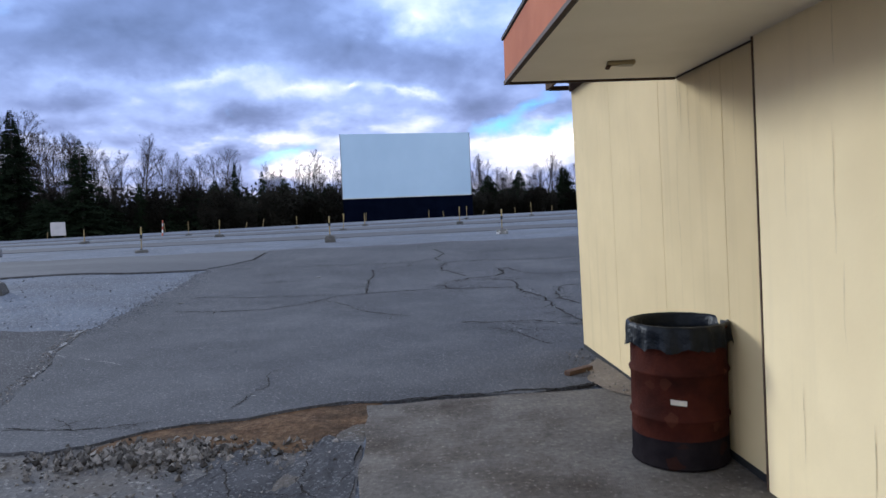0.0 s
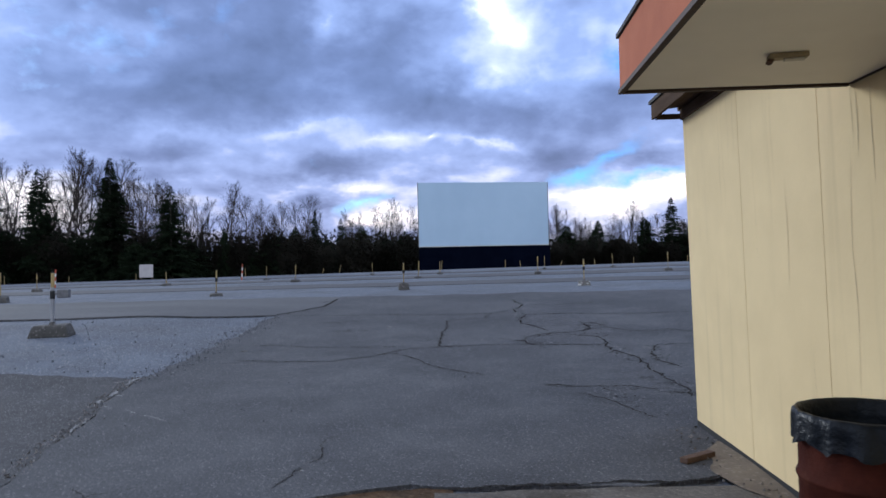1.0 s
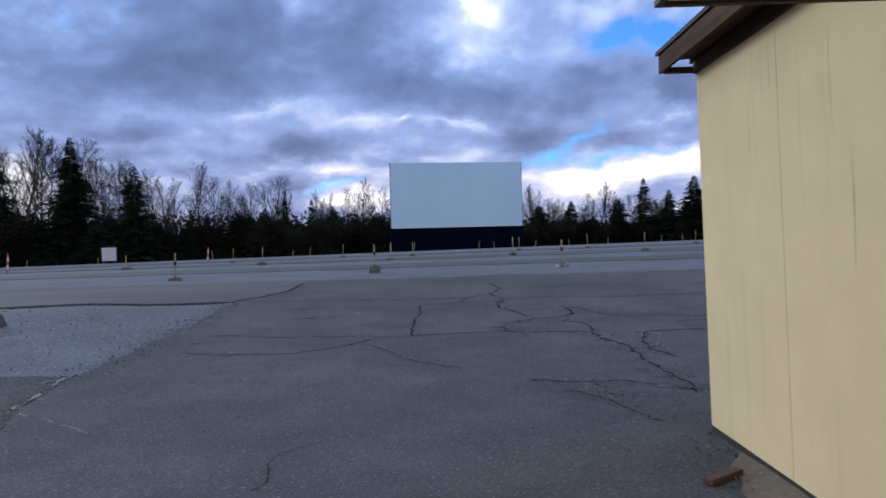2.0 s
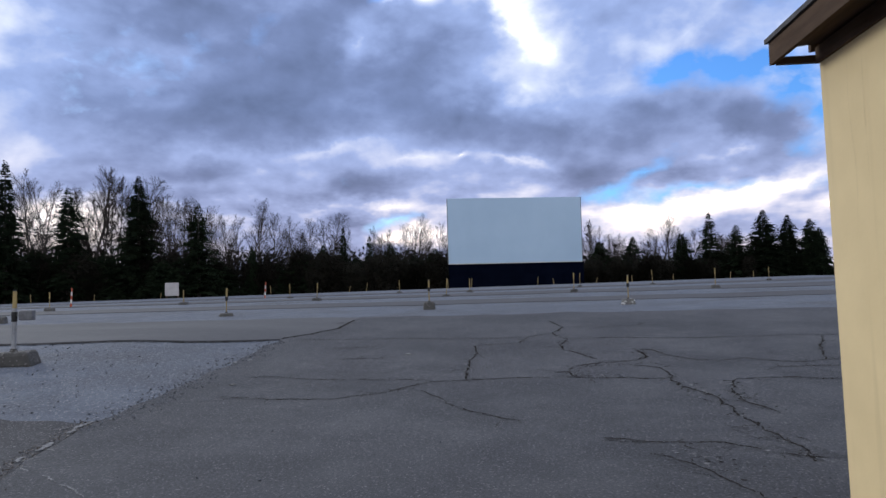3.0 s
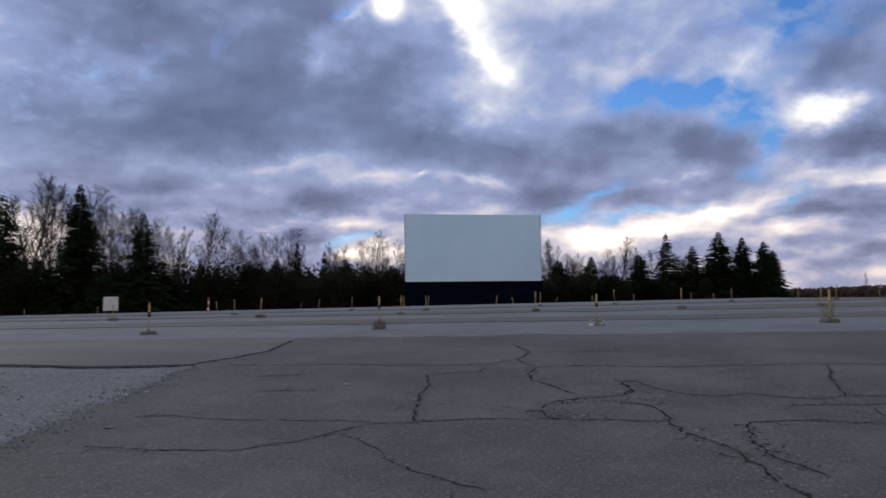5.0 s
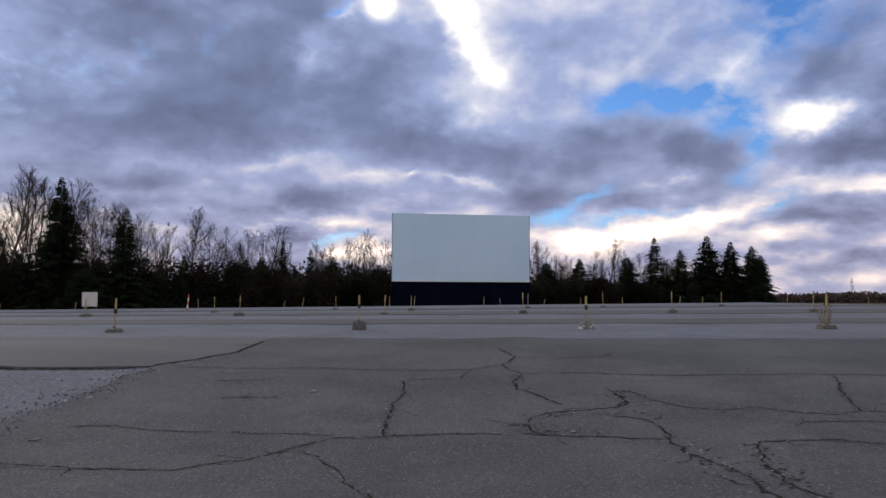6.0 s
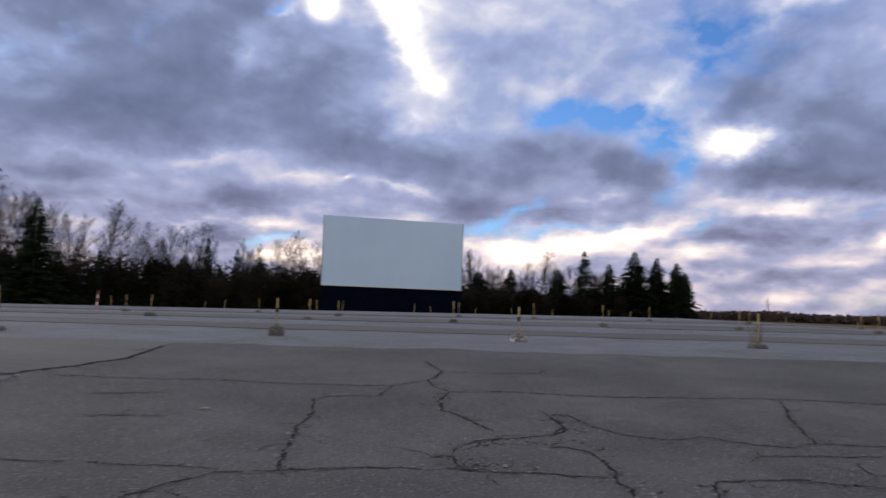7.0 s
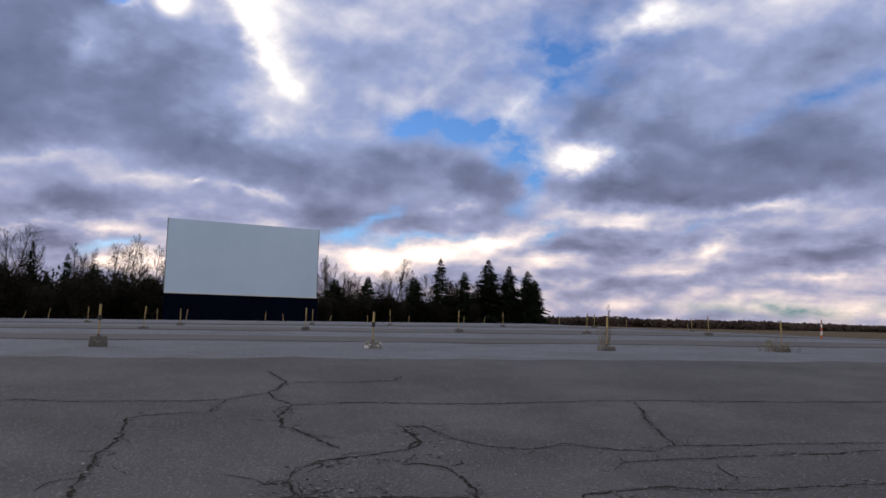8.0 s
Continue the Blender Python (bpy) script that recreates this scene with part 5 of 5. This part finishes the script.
def conifer(seed, tall, wide, bare=0.06, dense=1.0, column=1.0, tiers=0):
    """Trunk, and drooping boughs at uneven heights, or in open tiers, made of many small sprays."""
    rnd = random.Random(seed)
    trunk, crown = Shape(), Shape()
    trunk.tube((0, 0, -0.2), (0, 0, tall * 0.5), tall * 0.013, tall * 0.008, 7, False)
    trunk.tube((0, 0, tall * 0.5), (0, 0, tall * 0.985), tall * 0.008, 0.012, 5, False)
    sectors = [rnd.uniform(0.66, 1.18) for _ in range(9)]
    boughs = int(tall * 34 * dense)
    for b in range(boughs):
        q = bare + (1 - bare) * ((b + rnd.random()) / boughs) ** 0.92
        if tiers:
            q = (math.floor(q * tiers) + 0.62 * rnd.random() + 0.2) / tiers + 0.02 * math.sin(3 * q * tiers)
        q = min(0.995, max(bare, q + rnd.gauss(0, 0.006)))
        a = rnd.random() * 6.283
        z = tall * q
        ln = (wide * (1 - q) ** column * sectors[int(a / 0.6982) % 9] + 0.05) * rnd.uniform(0.58, 1.14) * (1 + 0.16 * math.sin(q * 31 + a))
        out = Vector((math.cos(a), math.sin(a), 0))
        side = Vector((-math.sin(a), math.cos(a), 0))
        rise = rnd.uniform(0.02, 0.22) + 0.6 * max(0.0, q - 0.72)
        droop = rnd.uniform(0.20, 0.48)
        k = max(3, int(ln / 0.15))
        for i in range(k):
            f = (i + 0.3 + 0.7 * rnd.random()) / k
            c = Vector((0, 0, z)) + out * (ln * f) + Vector((0, 0, rise * ln * f - droop * ln * f * f))
            size = (0.20 + 0.26 * (1 - f)) * (0.52 + 0.17 * min(3.2, ln)) * (0.45 + 0.55 * min(1.0, 5 * (1 - q))) * rnd.uniform(0.7, 1.3)
            for e in (-1, 1):
                tip = c + out * size * rnd.uniform(0.5, 1.2) + side * e * size * rnd.uniform(0.4, 1.2) + Vector((0, 0, -size * rnd.uniform(-0.1, 0.9)))
                wd = size * rnd.uniform(0.18, 0.42)
                up = Vector((rnd.gauss(0, 0.6), rnd.gauss(0, 0.6), 1)).normalized() * wd
                m = c.lerp(tip, 0.5)
                crown.add([c, m + up, tip, m - up], [(0, 1, 2, 3)])
    return trunk, crown


def shrub(seed, tall, wide, leaf=0.20, count=4200):
    """A thicket: stems, and many small clumps of leaf in an uneven heap."""
    rnd = random.Random(seed)
    stems, leaves = Shape(), Shape()
    heads = [(Vector((rnd.gauss(0, 0.32) * wide, rnd.gauss(0, 0.3) * wide, tall * rnd.uniform(0.3, 0.8))), rnd.uniform(0.25, 0.5) * wide) for _ in range(9)]
    for c, r in heads:
        stems.tube((c.x * 0.3, c.y * 0.3, -0.1), c, 0.05, 0.02, 4, False)
        for _ in range(7):
            d = Vector((rnd.gauss(0, 1), rnd.gauss(0, 1), abs(rnd.gauss(0, 1)))).normalized()
            stems.tube(c, c + d * r * rnd.uniform(0.8, 1.6), 0.018, 0.006, 3, False)
    for _ in range(count):
        c, r = rnd.choice(heads)
        d = Vector((rnd.gauss(0, 1), rnd.gauss(0, 1), rnd.gauss(0, 1))).normalized()
        p = c + Vector((d.x, d.y, d.z * 1.15)) * r * rnd.random() ** 0.5
        p.z = max(0.1, p.z) * (1 if rnd.random() > 0.3 else rnd.random())
        u = Vector((rnd.gauss(0, 1), rnd.gauss(0, 1), rnd.gauss(0, 1))).normalized()
        v = u.orthogonal().normalized()
        s = leaf * rnd.uniform(0.5, 1.3)
        leaves.add([p - u * s, p + v * s * 0.45, p + u * s, p - v * s * 0.45], [(0, 1, 2, 3)])
    return stems, leaves


BARE_LABEL = "leafless deciduous tree with fine bare twigs at the wood's edge"
FIR_LABEL = "tall dark green spruce with drooping boughs"
bare_kinds = []
for k, (low, wide, leaders) in enumerate(((0.30, 0.27, 1), (0.34, 0.19, 2), (0.26, 0.32, 1), (0.22, 0.20, 3), (0.40, 0.22, 1), (0.28, 0.30, 2), (0.36, 0.25, 1))):
    wood, twigs, top = bare_tree(50 + k, 13.0, low, wide, leaders)
    for shape in (wood, twigs):
        shape.v = [(x * 13.0 / top, y * 13.0 / top, z * 13.0 / top) for x, y, z in shape.v]
    bare_kinds.append((wood.mesh("trunk", BARK), twigs.mesh("crown", TWIG)))
fir_kinds = []
for k, (bare, dense, column, tiers) in enumerate(((0.03, 1.7, 0.84, 0), (0.06, 1.2, 0.72, 0), (0.04, 1.8, 0.86, 0), (0.05, 1.25, 0.90, 17))):
    t, c = conifer(80 + k, 13.0, 2.6, bare, dense, column, tiers)
    fir_kinds.append((t.mesh("trunk", BARK), c.mesh("crown", NEEDLE)))
cedar_kinds = []
for k in range(3):
    t, c = conifer(90 + k, 8.0, 2.3, 0.01, 2.0, 0.55)
    cedar_kinds.append((t.mesh("trunk", BARK), c.mesh("crown", NEEDLE)))
shrub_kinds = []
for k in range(5):
    s, l = shrub(110 + k, 5.0, 3.0)
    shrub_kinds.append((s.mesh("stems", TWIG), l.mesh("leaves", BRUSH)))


def plant(name, kind, x, y, scale, sx=1.0, turn=0.0, label="", category="tree", group="", names=("trunk", "crown")):
    ob = thing(name, label, category, group, at=(x, y, height(x, y) - 0.1))
    ob.rotation_euler = (0, 0, turn)
    ob.scale = (scale * sx, scale * sx, scale)
    for me, nm in zip(kind, names):
        p = new(nm, me)
        p.parent = ob
    return ob


random.seed(21)
# spruces that stand out: place, height, half width, kind
FIRS = [(-61.3, 72.8, 15.0, 2.82, 0), (-55.1, 75.4, 16.1, 2.91, 3), (-51.2, 80.6, 13.6, 2.68, 1), (-44.0, 83.2, 15.0, 3.13, 0), (-37.2, 84.5, 11.6, 2.50, 1), (-23.4, 101.1, 9.7, 1.25, 3), (-20.2, 103.9, 8.5, 1.60, 3), (32.4, 120.4, 11.7, 2.57, 3), (36.0, 118.2, 9.3, 2.65, 1), (40.0, 117.9, 11.5, 3.62, 0), (43.6, 117.6, 10.6, 3.08, 2), (19.7, 117.2, 7.7, 2.89, 2)]
for k, (x, y, tall, half, kind) in enumerate(FIRS):
    plant("spruce_tree", fir_kinds[kind], x, y, tall / 13.0, half * 1.55 / 2.6 * 13.0 / tall, k * 1.7, FIR_LABEL, group="spruces at the wood's edge")
CEDARS = [(-32.9, 90.7, 6.7, 1.16), (-27.3, 94.8, 5.7, 2.53), (-25.6, 98.5, 7.0, 1.84), (-17.2, 104.4, 7.3, 2.08), (-10.7, 104.4, 6.2, 2.37), (13.6, 110.0, 6.6, 2.86), (27.3, 117.6, 7.9, 2.58), (46.8, 117.4, 9.9, 2.52), (48.4, 117.8, 8.5, 2.15), (16.6, 113.6, 4.0, 2.62), (22.8, 116.6, 4.6, 2.35), (34.2, 120.9, 5.4, 3.27), (38.7, 120.5, 6.0, 3.30), (42.8, 120.1, 5.3, 3.32), (-39.8, 81.0, 4.6, 2.71), (-35.7, 87.4, 4.4, 2.56), (-60.2, 76.5, 5.8, 3.04), (-55.1, 80.4, 6.5, 3.34), (-48.5, 83.5, 6.0, 3.00), (-30.7, 92.6, 4.5, 2.65), (-21.6, 101.5, 5.3, 2.66), (-13.6, 104.0, 5.3, 2.37)]
for k, (x, y, tall, half) in enumerate(CEDARS):
    plant("cedar_tree", cedar_kinds[k % 3], x, y, tall / 8.0, half * 1.25 / 2.3 * 8.0 / tall, k * 2.1, "dense dark cedar reaching down to the ground", group="cedars at the wood's edge")
BARE = [(-63.1, 79.3, 15.0, 2), (-57.5, 83.6, 16.9, 1), (-59.4, 89.6, 17.0, 3), (-50.2, 83.7, 17.1, 4), (-52.4, 91.7, 17.3, 1), (-47.9, 89.7, 17.1, 0), (-51.8, 87.8, 17.4, 5), (-47.5, 85.8, 14.1, 1), (-41.5, 84.6, 13.1, 2), (-45.7, 89.1, 15.2, 6), (-41.0, 87.1, 12.8, 5), (-40.7, 90.6, 14.1, 0), (-38.0, 90.7, 12.6, 2), (-36.7, 93.5, 11.6, 1), (-33.0, 93.9, 13.2, 4), (-32.5, 97.3, 11.5, 2), (-31.3, 99.8, 11.0, 5), (-36.4, 97.9, 11.8, 6), (-28.6, 102.8, 11.1, 2), (-26.0, 103.5, 11.8, 0), (-28.6, 106.9, 11.2, 5), (-13.3, 108.1, 11.4, 5), (-15.4, 109.8, 10.4, 2), (-11.1, 110.4, 10.1, 3), (-19.2, 109.2, 8.1, 0), (-31.0, 104.2, 9.6, 3), (12.0, 114.3, 10.2, 1), (13.4, 116.1, 9.8, 3), (26.8, 128.0, 11.9, 0), (24.0, 126.5, 9.7, 2), (17.9, 121.5, 8.4, 5), (32.5, 128.7, 9.6, 2), (36.9, 129.5, 8.8, 5), (39.8, 126.4, 8.5, 3), (45.3, 126.6, 9.4, 1), (-42.3, 88.1, 13.7, 1), (-41.2, 90.9, 13.4, 5), (-64.3, 83.4, 15.3, 6)]
for k, (x, y, tall, kind) in enumerate(BARE):
    plant("bare_tree", bare_kinds[kind], x, y, tall * (0.95 if x < -36 else 1.0) / 13.0, 1.0, k * 1.3, BARE_LABEL, group="bare trees of the wood")
for k in range(38):
    x = -92 + 106 * (k + random.random()) / 38
    edge = float(np.interp(x, [-80, -50, -10, 15], [92, 98, 112, 116]))
    tall = float(np.interp(x, [-80, -45, -25, 15], [12.5, 12.0, 10.0, 8.6])) * random.uniform(0.72, 1.10)
    plant("bare_tree", bare_kinds[random.randrange(7)], x, edge + random.uniform(0, 14), tall / 13.0, random.uniform(0.8, 1.1), random.random() * 6, BARE_LABEL, group="bare trees of the wood")
for k in range(20):
    plant("bare_tree", bare_kinds[random.randrange(7)], random.uniform(12, 48), random.uniform(122, 134), random.uniform(6.5, 9.5) / 13.0, 0.9, random.random() * 6, BARE_LABEL, group="bare trees of the wood")
# thicket below the trees
for k in range(64):
    x = -80 + 133 * (k + random.random()) / 64
    if -8 < x < 10:
        continue
    edge = float(np.interp(x, [-80, -60, -40, -20, -8, 10, 30, 52], [74, 76, 84, 96, 98, 102, 114, 121]))
    plant("shrub", shrub_kinds[k % 5], x, edge + random.uniform(-1, 4), random.uniform(0.75, 1.15) * float(np.interp(x, [-80, -20, 20, 52], [1.1, 1.0, 0.75, 0.8])), 1.0, random.random() * 6, "dense dark thicket of brush below the trees", "shrub", "thicket at the wood's edge", ("stem", "foliage"))

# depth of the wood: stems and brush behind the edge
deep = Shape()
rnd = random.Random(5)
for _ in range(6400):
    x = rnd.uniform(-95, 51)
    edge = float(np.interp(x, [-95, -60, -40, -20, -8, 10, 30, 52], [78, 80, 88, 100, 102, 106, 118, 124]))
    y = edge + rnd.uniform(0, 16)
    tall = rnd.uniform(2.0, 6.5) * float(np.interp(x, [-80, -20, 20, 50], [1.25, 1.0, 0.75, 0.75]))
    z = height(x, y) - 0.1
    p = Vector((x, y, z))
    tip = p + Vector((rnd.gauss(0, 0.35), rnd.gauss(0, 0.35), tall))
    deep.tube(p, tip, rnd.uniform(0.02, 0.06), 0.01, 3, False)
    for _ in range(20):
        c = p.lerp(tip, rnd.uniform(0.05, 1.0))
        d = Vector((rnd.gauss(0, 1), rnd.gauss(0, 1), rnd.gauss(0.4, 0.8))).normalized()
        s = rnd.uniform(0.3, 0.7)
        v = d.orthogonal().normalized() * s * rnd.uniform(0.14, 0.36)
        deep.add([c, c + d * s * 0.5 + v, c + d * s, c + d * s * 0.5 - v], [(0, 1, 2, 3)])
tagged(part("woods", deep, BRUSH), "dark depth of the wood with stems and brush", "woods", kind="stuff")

# far hedgerow beyond the field, and a thin pole
far = Shape()
for _ in range(46000):
    x = rnd.uniform(110, 620)
    y = 350 + 30 * math.sin(x * 0.02) + rnd.uniform(-14, 14)
    lump = 3.9 + 1.8 * noise.noise((x * 0.035, 2, 2)) + 1.0 * noise.noise((x * 0.12, 5, 2))
    c = Vector((x, y, max(1.2, lump) * rnd.random() ** 1.2 - 0.3))
    d = Vector((rnd.gauss(0, 1), rnd.gauss(0, 1), rnd.gauss(0.6, 1))).normalized()
    s = rnd.uniform(1.0, 2.1)
    v = d.orthogonal().normalized() * s * rnd.uniform(0.35, 0.6)
    far.add([c, c + d * s * 0.5 + v, c + d * s, c + d * s * 0.5 - v], [(0, 1, 2, 3)])
tagged(part("hedgerow", far, HEDGE), "low brown hedgerow along the far edge of the field", "hedge", kind="stuff")
plant("bare_tree", bare_kinds[2], 86.3, 160, 6.3 / 13.0, 0.45, 0.5, "slender leafless tree alone in the field", group="bare trees of the wood")
